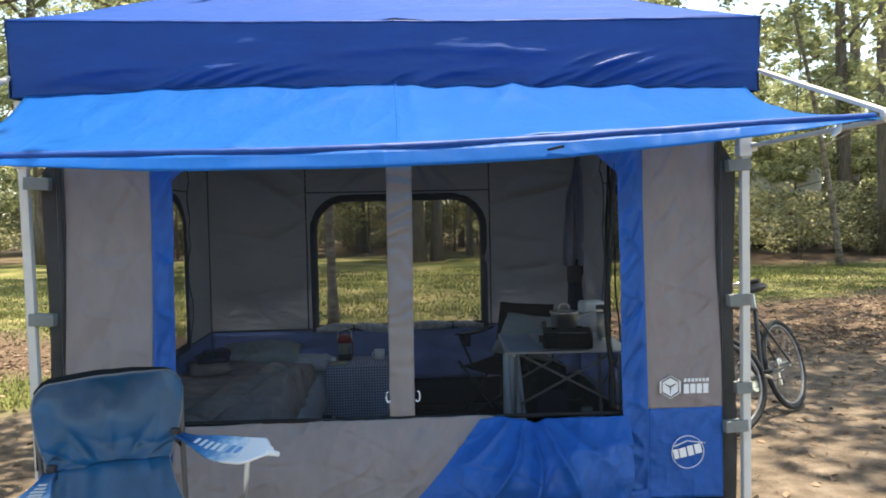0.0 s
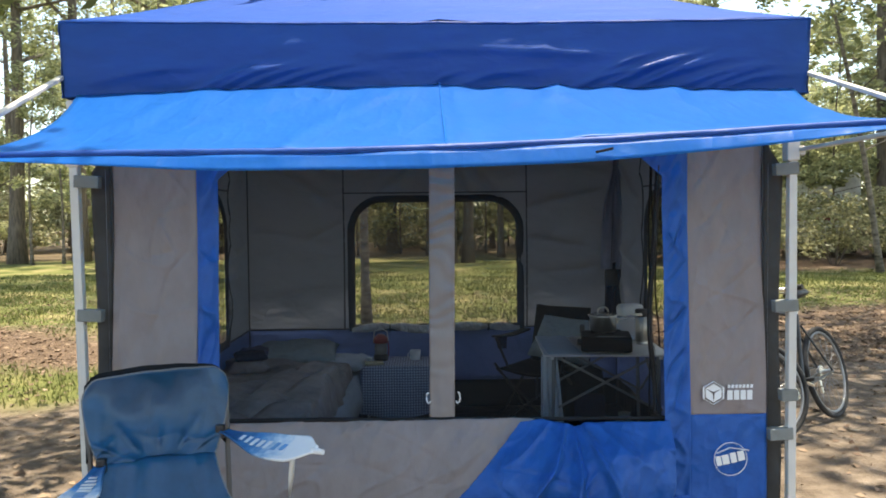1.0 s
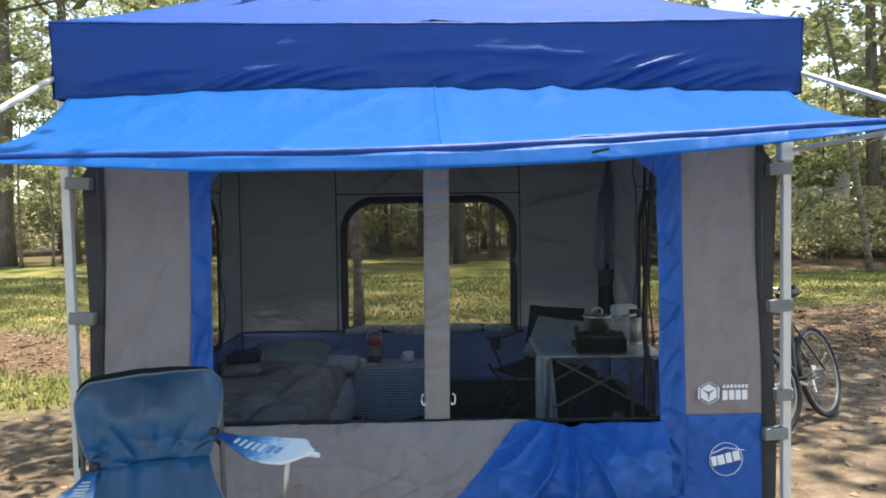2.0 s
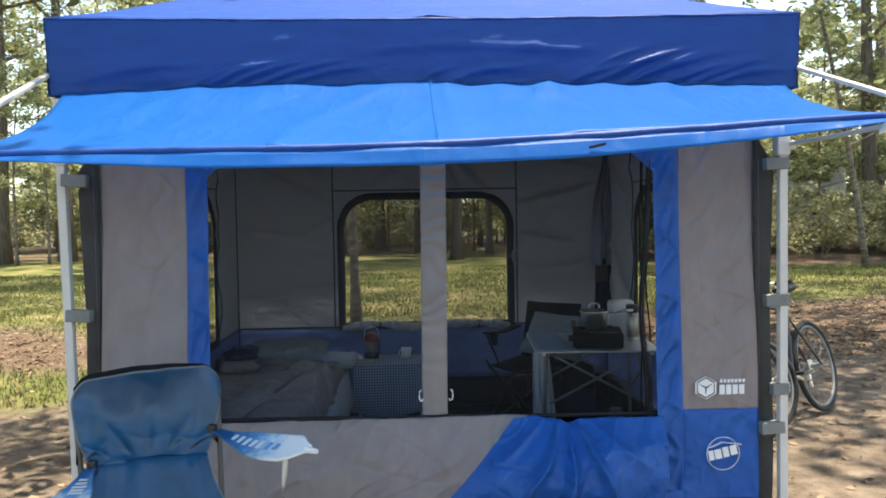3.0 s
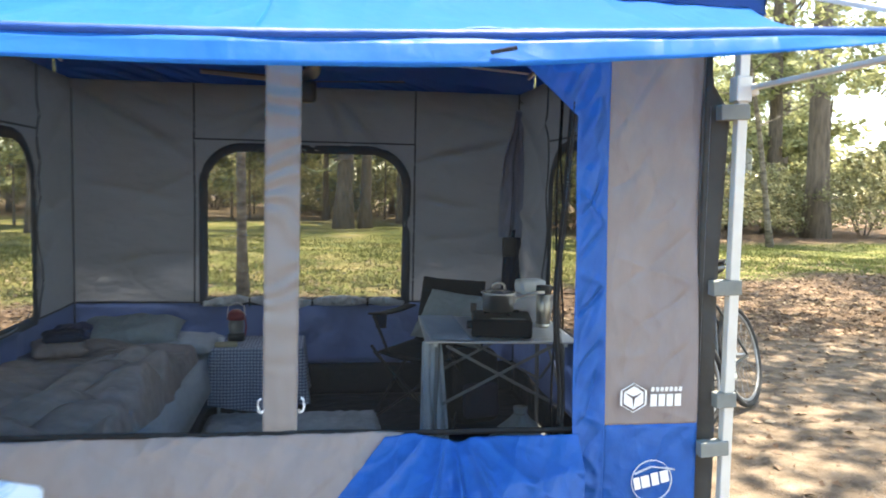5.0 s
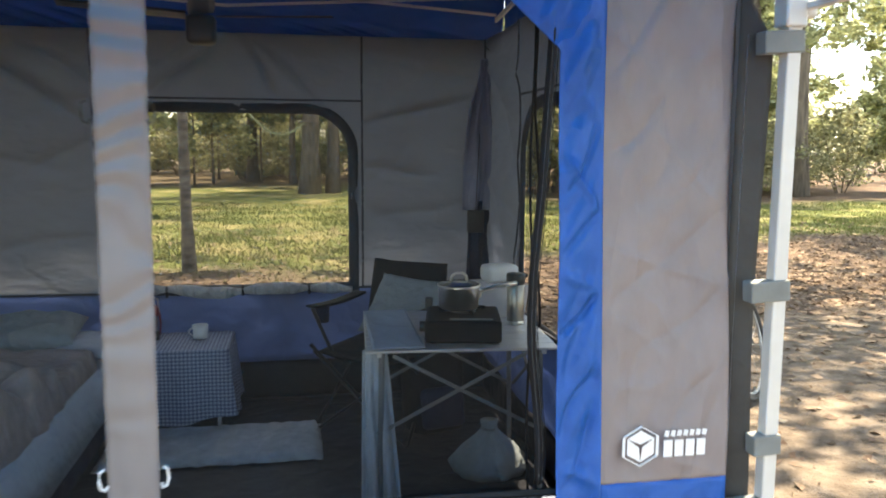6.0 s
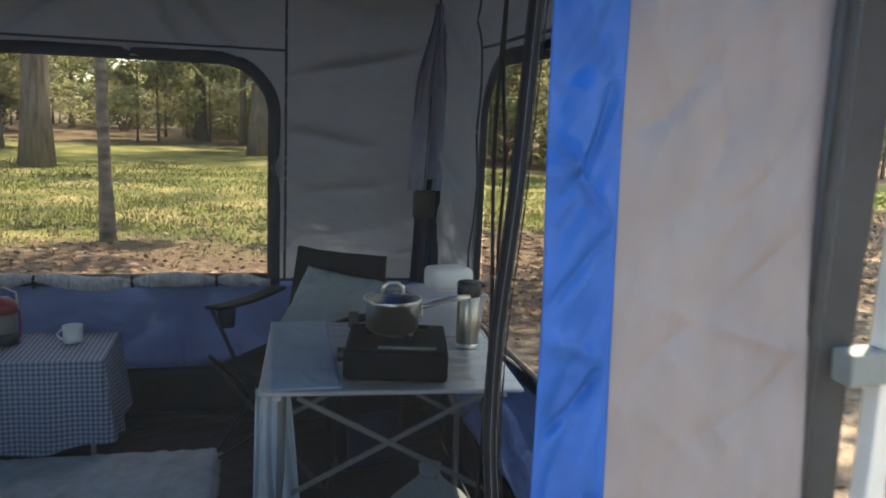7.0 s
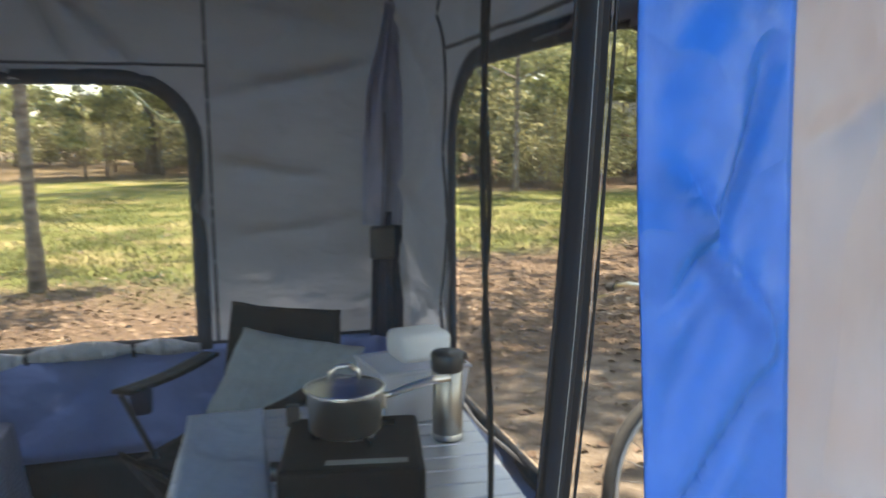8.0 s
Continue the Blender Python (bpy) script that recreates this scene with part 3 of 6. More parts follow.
    part("low_panel", sheet(grey_low, 130, 44), M_GREY, t, smooth=True, thick=0.002)

    def top_binding(k):
        x = lerp(-0.96, 0.985, k)
        return Vector((x, FY + 0.004, 0.607 - 0.020 * k + 0.004 * wob(x * 3, 0, 0)))
    part("sill_binding", tube([top_binding(k / 40) for k in range(41)], 0.010, 6), M_BLACK, t)

    def fold(u, v):
        z = lerp(0.228, 0.585, v)
        x0 = diag(z)
        x = lerp(x0, 0.985 - 0.03 * (1 - v) ** 2, u)
        heap = 0.10 * math.exp(-((x - 0.66) / 0.22) ** 2) + 0.05 * math.exp(-((x - 0.30) / 0.2) ** 2) + 0.05
        # pleats that fan out from the notch in the top edge, and long slack folds
        fan = math.atan2(x - 0.55, 0.66 - z)
        pleat = (1 - abs(math.sin(6.5 * fan + 1.6 * wob(x * 3, z * 3, 3)))) ** 1.6 * math.exp(-((x - 0.52) / 0.30) ** 2)
        slack = (1 - abs(math.sin(13 * (z + 0.30 * x) + 2.4 * wob(x * 2.6, z * 2, 9)))) ** 1.8
        ridge = 0.075 * pleat + 0.045 * slack * smoothstep(0.55, 0.75, x) + 0.028 * wob(x * 6, z * 5, 6)
        y = low(x, z) - 0.008 - math.sin(math.pi * min(1, max(0.0, v * 0.9 + 0.06))) * (heap * smoothstep(0, 0.3, u) + ridge * smoothstep(0, 0.12, u))
        zz = z + v * (0.020 * math.exp(-((x - 0.42) / 0.06) ** 2) - 0.020 * math.exp(-((x - 0.57) / 0.03) ** 2) + 0.010 * wob(x * 6, 1, 1)) - (1 - v) * 0.03 * math.exp(-((x - 0.75) / 0.25) ** 2)
        return Vector((x, y, zz))
    part("folded_door_cloth", sheet(fold, 150, 70), M_BLUE, t, "crumpled blue door cloth folded down", smooth=True, thick=0.003)
    zip_pts = [(x, low(x, 0.24) - 0.045 - 0.05 * math.exp(-((x - 0.62) / 0.2) ** 2), 0.242 + 0.012 * math.sin(9 * x) - 0.02 * math.exp(-((x - 0.65) / 0.12) ** 2)) for x in [0.40 + 0.025 * k for k in range(16)]]
    part("zip_tape", tube(zip_pts, 0.006, 6), M_WHITE, t, "white zip tape")

    def skirt(u, v):
        x, z = lerp(-1.41, 1.415, u), lerp(0.0, 0.20, v)
        return Vector((x, front_y(x, z) + 0.01 - lean_out(x, 0.2) - 0.02 * (1 - v) + 0.012 * wob(x * 5, z * 6, 2), z))
    part("front_skirt", sheet(skirt, 110, 10), M_FLOOR, t, "black skirt along the ground", smooth=True, thick=0.0015)

    def hem(u, v):
        x, z = lerp(-1.05, 1.08, u), lerp(0.195, 0.25, v)
        return Vector((x, FY - 0.018 - lean_out(x, z) - 0.006 * wob(x * 3, z, 1), z))
    part("bottom_hem", sheet(hem, 60, 4), M_BLUE, t, smooth=True, thick=0.002)
    for x in (-0.75, -0.35, 0.33, 1.0):
        part("peg_loop", square_bar(bmesh.new(), (x, FY - 0.02 - lean_out(x, 0.2), 0.205), (x + 0.004, FY - 0.035 - lean_out(x, 0.2), 0.172), 0.006), M_STEEL, t)

    # mesh door drawn aside: black zip edge hanging on the inside of the opening
    def zip_edge(u, v):
        z = lerp(0.60, 1.82, v)
        x = 0.917 + 0.036 * smoothstep(1.1, 1.7, z) + 0.018 * smoothstep(1.0, 0.65, z) + 0.004 * math.sin(z * 11) + 0.023 * (u - 0.5)
        return Vector((x, 0.055 + 0.006 * math.sin(u * 9) + 0.006 * wob(z * 3, 0, 0), z))
    part("zip_edge", sheet(zip_edge, 8, 60), M_BLACK, t, "black zip edge of the drawn mesh door", smooth=True, thick=0.002)
    for dx, r in ((-0.005, 0.00022), (0.004, 0.00022)):
        part("zip_stitching", tube([zip_edge(0.5, k / 40) + Vector((dx, -0.009, 0)) for k in range(41)], r, 4), M_STRAP, t)
    part("zip_teeth", tube([zip_edge(1.0, k / 60) + Vector((0.003, -0.002, 0)) for k in range(61)], [0.0009 if k % 2 else 0.0015 for k in range(61)], 5), M_BLACK, t)
    # drawstrings of the mesh door, tied up under the roof
    for end, r in (((1.105, 0.70, 0.02), 0.0045), ((1.385, 1.50, 0.66), 0.005)):
        top = Vector((1.062, 0.58, 1.98))
        part("mesh_edge", tube([top.lerp(Vector(end), k / 30) + Vector((0.006 * math.sin(k * 0.5), 0, 0)) for k in range(31)], r, 6), M_BLACK, t)

    # insect screen zipped shut between the border and the zip edge
    def screen(u, v):
        z = lerp(0.595, 1.85, v)
        cut = 1.15 * max(0.0, z - 1.645)
        xr = min(zip_edge(0.5, max(0.0, (z - 0.60) / 1.22)).x, 0.985 - cut)
        x = lerp(-0.975 + cut, xr, u)
        return Vector((x, 0.060 + 0.006 * wob(x * 2, z * 2, 4), z))
    part("insect_screen", sheet(screen, 40, 40), M_SCREEN, t, "fine grey insect screen across the opening", smooth=True)

    # printed badge: hexagonal cube mark with wordmark bars, and a round mark with bars
    def decal(name, bm, dx):
        return part(name, bm, M_WHITE, t, "white printed mark")
    cube = bmesh.new()
    cx, cz, R, yy = 1.178, 0.700, 0.050, front_y(1.2, 0.7) - 0.012
    hexa = [(cx + R * math.sin(k * math.pi / 3), cz + R * math.cos(k * math.pi / 3)) for k in range(6)]
    for k in range(6):
        a, b = hexa[k], hexa[(k + 1) % 6]
        square_bar(cube, (a[0], yy, a[1]), (b[0], yy, b[1]), 0.007, 0.002)
    for k in (0, 2, 4):
        a, b, c2 = hexa[k - 1], hexa[k], hexa[(k + 1) % 6]
        q = [(lerp(cx, p[0], 0.80), lerp(cz, p[1], 0.80)) for p in (a, b, c2)]
        mx, mz = lerp(cx, b[0], 0.10), lerp(cz, b[1], 0.10)
        face = bmesh.new()
        vs = [face.verts.new((p[0], yy - 0.001 * d, p[1])) for d in (0, 1) for p in (q[0], q[1], q[2], (mx, mz))]
        face.faces.new(vs[:4])
        face.faces.new(vs[7:3:-1])
        for e in range(4):
            face.faces.new((vs[e], vs[4 + e], vs[4 + (e + 1) % 4], vs[(e + 1) % 4]))
        bmesh.ops.recalc_face_normals(face, faces=face.faces)
        decal("cube_face", face, 0)
    decal("cube_outline", cube, 0)
    word = bmesh.new()
    for k in range(4):
        xx = 1.250 + 0.029 * k
        box(word, (0.023, 0.002, 0.042), (xx, yy, 0.690))
    for k in range(7):
        box(word, (0.011, 0.002, 0.015), (1.246 + 0.0165 * k, yy, 0.728), pose(0, 0, 0, 0, 12, 0))
    decal("word_print", word, 0)
    ring = bmesh.new()
    cx, cz = 1.252, 0.410
    yy = front_y(1.25, 0.41) - 0.008
    for k in range(40):
        a, b = k / 40 * 2 * math.pi, (k + 1) / 40 * 2 * math.pi
        square_bar(ring, (cx + 0.072 * math.cos(a), yy - 0.004, cz + 0.072 * math.sin(a)), (cx + 0.072 * math.cos(b), yy - 0.004, cz + 0.072 * math.sin(b)), 0.006, 0.002)
    for dx, dz, w, h in ((-0.052, 0.0, 0.022, 0.042), (-0.022, 0.006, 0.030, 0.042), (0.012, 0.014, 0.026, 0.044), (0.046, 0.022, 0.030, 0.042)):
        box(ring, (w, 0.002, h), (cx + dx, yy - 0.004, cz + dz - 0.008), pose(0, 0, 0, 0, -12, 0))
    square_bar(ring, (cx - 0.062, yy - 0.004, cz + 0.026), (cx - 0.004, yy - 0.004, cz + 0.050), 0.012, 0.002)
    square_bar(ring, (cx - 0.004, yy - 0.004, cz + 0.050), (cx + 0.080, yy - 0.004, cz + 0.038), 0.012, 0.002)
    decal("round_mark", ring, 0)
    return t


build_tent()

# ---- trees ----
M_BARK = surface("grey brown bark", (0.16, 0.13, 0.105), 0.95, 0, 0.45, 5, 30, 0.9, 0.012, (3, 3, 0.5))
M_BIRCH = surface("pale bark", (0.18, 0.155, 0.13), 0.9, 0, 0.7, 6, 30, 0.7, 0.008, (1, 1, 2.5))


def leaf_material(name, dark, light):
    m, n, l, b = material(name)
    g = n.new("ShaderNodeNewGeometry")
    col = ramp(n, l, g.outputs["Random Per Island"], [(0.0, dark), (0.6, light), (1.0, tone(light, 1.5))])
    l.new(col, b.inputs["Base Color"])
    b.inputs["Roughness"].default_value = 0.55
    t = n.new("ShaderNodeBsdfTranslucent")
    l.new(col, t.inputs[0])
    mix = n.new("ShaderNodeMixShader")
    mix.inputs[0].default_value = 0.5
    l.new(b.outputs[0], mix.inputs[1])
    l.new(t.outputs[0], mix.inputs[2])
    l.new(mix.outputs[0], n["Material Output"].inputs["Surface"])
    return m


M_LEAF = leaf_material("oak leaves", (0.10, 0.12, 0.05), (0.27, 0.295, 0.13))
M_LEAF2 = leaf_material("yellowing leaves", (0.18, 0.20, 0.10), (0.42, 0.43, 0.23))
M_SCRUB = leaf_material("olive scrub leaves", (0.12, 0.122, 0.062), (0.31, 0.30, 0.165))


def leaves_mesh(clumps, size, per, rng, flat=0.5):
    """Many small kite-shaped leaves scattered round clump centres (x, y, z, radius)."""
    N = len(clumps) * per
    C = np.repeat(np.array(clumps, float), per, axis=0)
    d = rng.normal(size=(N, 3))
    d /= np.linalg.norm(d, axis=1)[:, None]
    r = rng.random(N) ** 0.45
    P = C[:, :3] + d * (C[:, 3] * r)[:, None] * np.array([1, 1, 0.75])
    a = rng.normal(size=(N, 3)) * np.array([1, 1, flat])
    a /= np.linalg.norm(a, axis=1)[:, None]
    b = np.cross(a, rng.normal(size=(N, 3)))
    b /= np.linalg.norm(b, axis=1)[:, None] + 1e-9
    s = size * (0.6 + 0.8 * rng.random(N))[:, None]
    V = np.stack([P - a * s, P + b * s * 0.5, P + a * s, P - b * s * 0.5], 1).reshape(-1, 3)
    F = np.arange(N * 4).reshape(N, 4)
    me = bpy.data.meshes.new("leaves")
    me.from_pydata(V.tolist(), [], F.tolist())
    return me


def make_tree(name, height, r, base, spread, seed, bark, leaf, lean=0.0, clump=38, per=110, size=0.11, label=""):
    """A tapered trunk with limbs, and a crown of leaf clumps along them."""
    rng = np.random.default_rng(seed)
    t = thing(name, None, label or "tall woodland tree with rough bark and loose green crown", "tree")
    pts = []
    for k in range(13):
        f = k / 12
        pts.append(Vector((lean * height * f * f + 0.02 * height * math.sin(f * 4 + seed) * f, 0.012 * height * math.cos(f * 5 + seed) * f, -0.1 + height * f)))
    rad = [r * (1.35 if k == 0 else 1.0) * (1 - 0.86 * k / 12) for k in range(13)]
    trunk = part("trunk", tube(pts, rad, 9), bark, t, smooth=True)
    clumps = []
    limbs = 11
    for k in range(limbs):
        f = lerp(base, 0.95, k / (limbs - 1))
        i = min(11, int(f * 12))
        p0 = pts[i].lerp(pts[i + 1], f * 12 - i)
        az = k * 2.4 + seed
        ln = spread * (0.55 + 0.6 * rng.random()) * (1.15 - 0.7 * max(0, f - 0.55) / 0.45)
        up = 0.25 + 0.5 * rng.random()
        mid = p0 + Vector((math.cos(az), math.sin(az), up * 0.6)) * ln * 0.5
        end = p0 + Vector((math.cos(az + 0.3), math.sin(az + 0.3), up)) * ln
        rr = r * 0.36 * (1 - 0.6 * f)
        part("limb", tube([p0, mid, end], [rr, rr * 0.6, rr * 0.2], 6), bark, t)
        for q in range(max(1, clump // limbs)):
            g = 0.35 + 0.75 * rng.random()
            c = p0.lerp(end, g) + Vector(rng.normal(size=3) * 0.16 * spread)
            clumps.append((c.x, c.y, c.z, spread * (0.16 + 0.16 * rng.random())))
    me = leaves_mesh(clumps, size, per, rng)
    me.materials.append(leaf)
    cr = new("crown", me)
    cr.parent = t
    return t


OAK = make_tree("tree", 15, 0.24, 0.38, 3.4, 1, M_BARK, M_LEAF)
OAK2 = make_tree("tree", 18, 0.30, 0.42, 4.0, 7, M_BARK, M_LEAF2, 0.02, 44)
SLIM = make_tree("tree", 9, 0.07, 0.30, 1.9, 4, M_BIRCH, M_LEAF2, 0.03, 26, 90, 0.09, "slender pale-barked tree with thin crown")
YOUNG = make_tree("tree", 11, 0.13, 0.22, 2.6, 9, M_BARK, M_LEAF, -0.02, 40, 110, 0.10)
OAK.matrix_world = pose(-3.95, 17.6, 0) @ Matrix.Scale(1.25, 4)
OAK2.matrix_world = pose(0.75, 24.0, 0)
SLIM.matrix_world = pose(-0.88, 7.7, 0)
YOUNG.matrix_world = pose(11.0, 27.0, 0)
PLACES = [
    (SLIM, 8.2, 18.6, 4.0, 1.1),
    (OAK2, 1.5, 24.6, 1, 0.7), (OAK, -1.5, 33, 2, 0.8), (OAK, 16.2, 21.5, 3, 1.3), (OAK2, 16.4, 24.5, 4, 1.0), (OAK, -13.5, 28, 5, 1.0), (SLIM, -14.2, 25.5, 1, 0.9),
    # the oaks at (-9.5, 13) and (-11, 7) stand out of view, added for shade
    (SLIM, -13.3, 26.0, 3, 0.8), (YOUNG, 9.0, 24, 2, 1.0), (OAK2, -9.5, 13, 2, 0.9), (OAK, -11, 7, 4, 0.95), (OAK2, -7.5, 20, 5, 0.8), (YOUNG, -6.5, 24, 6, 1.1),
    (OAK, 20, 30, 1, 1.1), (OAK2, 6.0, 30, 2, 1.0), (YOUNG, 3.0, 28, 4, 1.1), (SLIM, 18.5, 18.0, 5, 1.2), (OAK, -17, 18, 6, 1.0), (YOUNG, -18, 30, 3, 1.3),
]
random.seed(5)
for k in range(36):
    a = random.uniform(-0.95, 0.95)
    d = random.uniform(32, 62)
    PLACES.append((random.choice((OAK, OAK2, YOUNG, YOUNG)), d * math.sin(a), d * math.cos(a) - 3, random.uniform(0, 6), random.uniform(0.8, 1.25)))
# unseen trees, added out of the picture only to shade the pitch
SHADE_OAK = make_tree("tree", 15, 0.34, 0.42, 7.0, 31, M_BARK, M_LEAF, 0.0, 150, 110, 0.15, "broad spreading oak added out of view to shade the pitch")
SHADE_OAK.matrix_world = pose(7.5, 4.6, 0) @ Matrix.Scale(0.78, 4)
PLACES += [(SHADE_OAK, 7.6, -2.8, 4.0, 0.62), (SHADE_OAK, 7.4, 1.2, 5.0, 0.58), (SHADE_OAK, -5.2, 2.6, 3.3, 0.70), (SHADE_OAK, -5.0, -0.6, 0.7, 0.62), (SHADE_OAK, -9.0, 3.0, 2.0, 0.7), (SHADE_OAK, 13.0, 11.0, 1.0, 0.9), (OAK, -8.0, -9.0, 3.0, 1.0), (OAK2, 9.0, -13.0, 3.0, 1.0)]
# more unseen trees added behind the camera to cut the open sky
for k in range(7):
    a = random.uniform(1.8, 4.5)
    d = random.uniform(18, 30)
    PLACES.append((random.choice((OAK, OAK2)), d * math.sin(a), d * math.cos(a), random.uniform(0, 6), random.uniform(0.8, 1.1)))
# a slender tree that leans over the clearing
copy_thing(SLIM, pose(12.1, 17.4, -0.02, 0, -9, 0) @ pose(0, 0, 0, 0, 0, 126) @ Matrix.Scale(1.25, 4))
for src, x, y, turn, size in PLACES:
    copy_thing(src, pose(x, y, ground_height(x, y) - 0.02, 0, 0, math.degrees(turn)) @ Matrix.Scale(size, 4))


def make_bush(seed, leaf):
    rng = np.random.default_rng(seed)
    b = thing("bush", None, "dense green understorey bush at the wood's edge", "bush", "bushes along the wood")
    clumps = [(rng.normal() * 0.9, rng.normal() * 0.7, 0.25 + 1.9 * rng.random() ** 1.2, 0.35 + 0.3 * rng.random()) for _ in range(30)]
    for k in range(7):
        az = k * 0.9
        part("stem", tube([(0.1 * math.cos(az), 0.1 * math.sin(az), -0.05), (0.5 * math.cos(az), 0.5 * math.sin(az), 0.9), (0.9 * math.cos(az), 0.9 * math.sin(az), 1.9)], [0.018, 0.012, 0.004], 5), M_BARK, b)
    me = leaves_mesh(clumps, 0.065, 110, rng)
    me.materials.append(leaf)
    ob = new("foliage", me)
    ob.parent = b
    return b


BUSH, BUSH2 = make_bush(3, M_SCRUB), make_bush(8, M_SCRUB)
BUSH.matrix_world, BUSH2.matrix_world = pose(9.5, 19.5, 0), pose(12.5, 20.5, 0)
random.seed(11)
for k in range(56):
    a = random.uniform(-0.75, 0.80)
    lo = 19.0 if a > 0.28 else 34
    d = random.uniform(lo + 2, lo + 12)
    x, y = d * math.sin(a) / math.cos(a) * 0.9, d
    copy_thing(random.choice((BUSH, BUSH2)), pose(x, y, 0, 0, 0, random.uniform(0, 360)) @ Matrix.Scale(random.uniform(0.8, 1.5), 4))


# young understorey trees that fill the wood with leaves down to the ground
SAPLING = make_tree("sapling", 6.5, 0.045, 0.12, 1.7, 15, M_BARK, M_LEAF2, 0.04, 44, 110, 0.085, "thin understorey sapling with pale green leaves")
SAPLING.matrix_world = pose(-9.5, 24, 0)
random.seed(23)
for k in range(90):
    a = random.uniform(-0.85, 0.9)
    lo = 21.0 if a > 0.25 else 29.0
    d = random.uniform(lo, lo + 24)
    copy_thing(SAPLING, pose(d * math.tan(a) * 0.85, d, 0, 0, 0, random.uniform(0, 360)) @ Matrix.Scale(random.uniform(0.7, 1.5), 4))


def hanging_strap():
    st = thing("hanging_strap", None, "pale green strap slung in a loop from a tree", "strap")
    ends = Vector((0.62, 23.8, 2.25)), Vector((-1.35, 23.4, 2.75))
    pts = [ends[0].lerp(ends[1], k / 24) - Vector((0, 0, 0.75 * math.sin(math.pi * k / 24) * (1 - 0.4 * k / 24))) for k in range(25)]
    part("strap_band", tube(pts, 0.035, 6), surface("pale green webbing", (0.30, 0.33, 0.20), 0.8), st, smooth=True)
    part("strap_loop", tube([Vector((0.75 + 0.32 * math.cos(k / 16 * 2 * math.pi), 24.0 + 0.32 * math.sin(k / 16 * 2 * math.pi), 2.25)) for k in range(16)], 0.03, 6, True), M_BARK, st, smooth=True)


hanging_strap()


def far_wood():
    """Leafage of the far wood, closing the view between the trunks."""
    rng = np.random.default_rng(77)
    clumps = []
    for k in range(250):
        a = rng.uniform(-1.15, 1.15)
        d = rng.uniform(56, 74)
        clumps.append((d * math.sin(a), d * math.cos(a) - 3, rng.uniform(0.2, 6), rng.uniform(1.2, 2.4)))
    me = leaves_mesh(clumps, 0.42, 60, rng)
    me.materials.append(M_LEAF)
    tagged(new("far_wood", me), "leafy far edge of the wood", "wood", kind="stuff")


far_wood()

# ---- materials of loose things ----
M_DUVET = cloth("grey brown quilt", (0.29, 0.238, 0.230), 0, 0.62, 0.75, 0.14, (0.7, 1.7, 1), None, 3.2)
M_PILLOW = cloth("grey green pillowcase", (0.25, 0.28, 0.295), 0, 0.75, 0.5, 0.06, (1, 1, 1), None, 5)
M_SHEET = cloth("pale blue grey sheet", (0.40, 0.43, 0.47), 0, 0.75, 0.5, 0.06, (1, 1, 1), None, 5)
M_BRACE = surface("dull grey steel", (0.16, 0.165, 0.17), 0.5, 0.4, 0.1)
M_RUG = surface("pale shaggy rug", (0.50, 0.52, 0.52), 0.95, 0, 0.18, 14, 160, 0.9, 0.006)
M_DARK = cloth("black camp chair cloth", (0.014, 0.014, 0.016), 0, 0.65, 0.4)
M_BAG = cloth("blue nylon bag", (0.030, 0.038, 0.115), 0, 0.5, 0.7)
M_PLASTIC = surface("black plastic", (0.02, 0.02, 0.022), 0.4, 0, 0.1)
M_STOVE = surface("black enamel", (0.005, 0.005, 0.006), 0.5, 0, 0.15)
M_CHROME = surface("stainless steel", (0.80, 0.77, 0.71), 0.30, 1.0, 0.04, 8, 300, 0.02, 0.0005)
M_BRUSHED = surface("brushed steel", (0.40, 0.37, 0.33), 0.36, 1.0, 0.05, 6, 260, 0.05, 0.0005, (1, 1, 20))
M_SMOKE = surface("smoky grey plastic", (0.16, 0.15, 0.135), 0.3, 0, 0.1)
M_RED = surface("red plastic", (0.20, 0.018, 0.022), 0.4, 0, 0.1)
M_RUBBER = surface("tyre rubber", (0.025, 0.025, 0.026), 0.8, 0, 0.3, 20, 120, 0.5)
M_RIM = surface("dull grey rim", (0.30, 0.30, 0.30), 0.45, 0.5, 0.1)
M_FRAME = surface("dark bicycle enamel", (0.03, 0.035, 0.04), 0.3, 0.2, 0.15)
M_NAVY = cloth("dark navy cloth", (0.018, 0.022, 0.05), 0, 0.8, 0.5)
M_SHIRT = cloth("blue grey shirt cotton", (0.29, 0.32, 0.44), 0.1, 0.8, 0.6, 0.1, (1, 1, 0.5), (0.2, 0.24, 0.4), 5)
M_PACK = surface("white paper wrap", (0.72, 0.73, 0.72), 0.7, 0, 0.05, 9, 60, 0.3, 0.004)
M_ROLL = cloth("rolled grey cover", (0.42, 0.43, 0.44), 0.05, 0.6, 0.7, 0.1, (2, 1, 1), None, 8)
M_PRINT = surface("pale blue print", (0.12, 0.30, 0.55), 0.45, 0, 0.1)


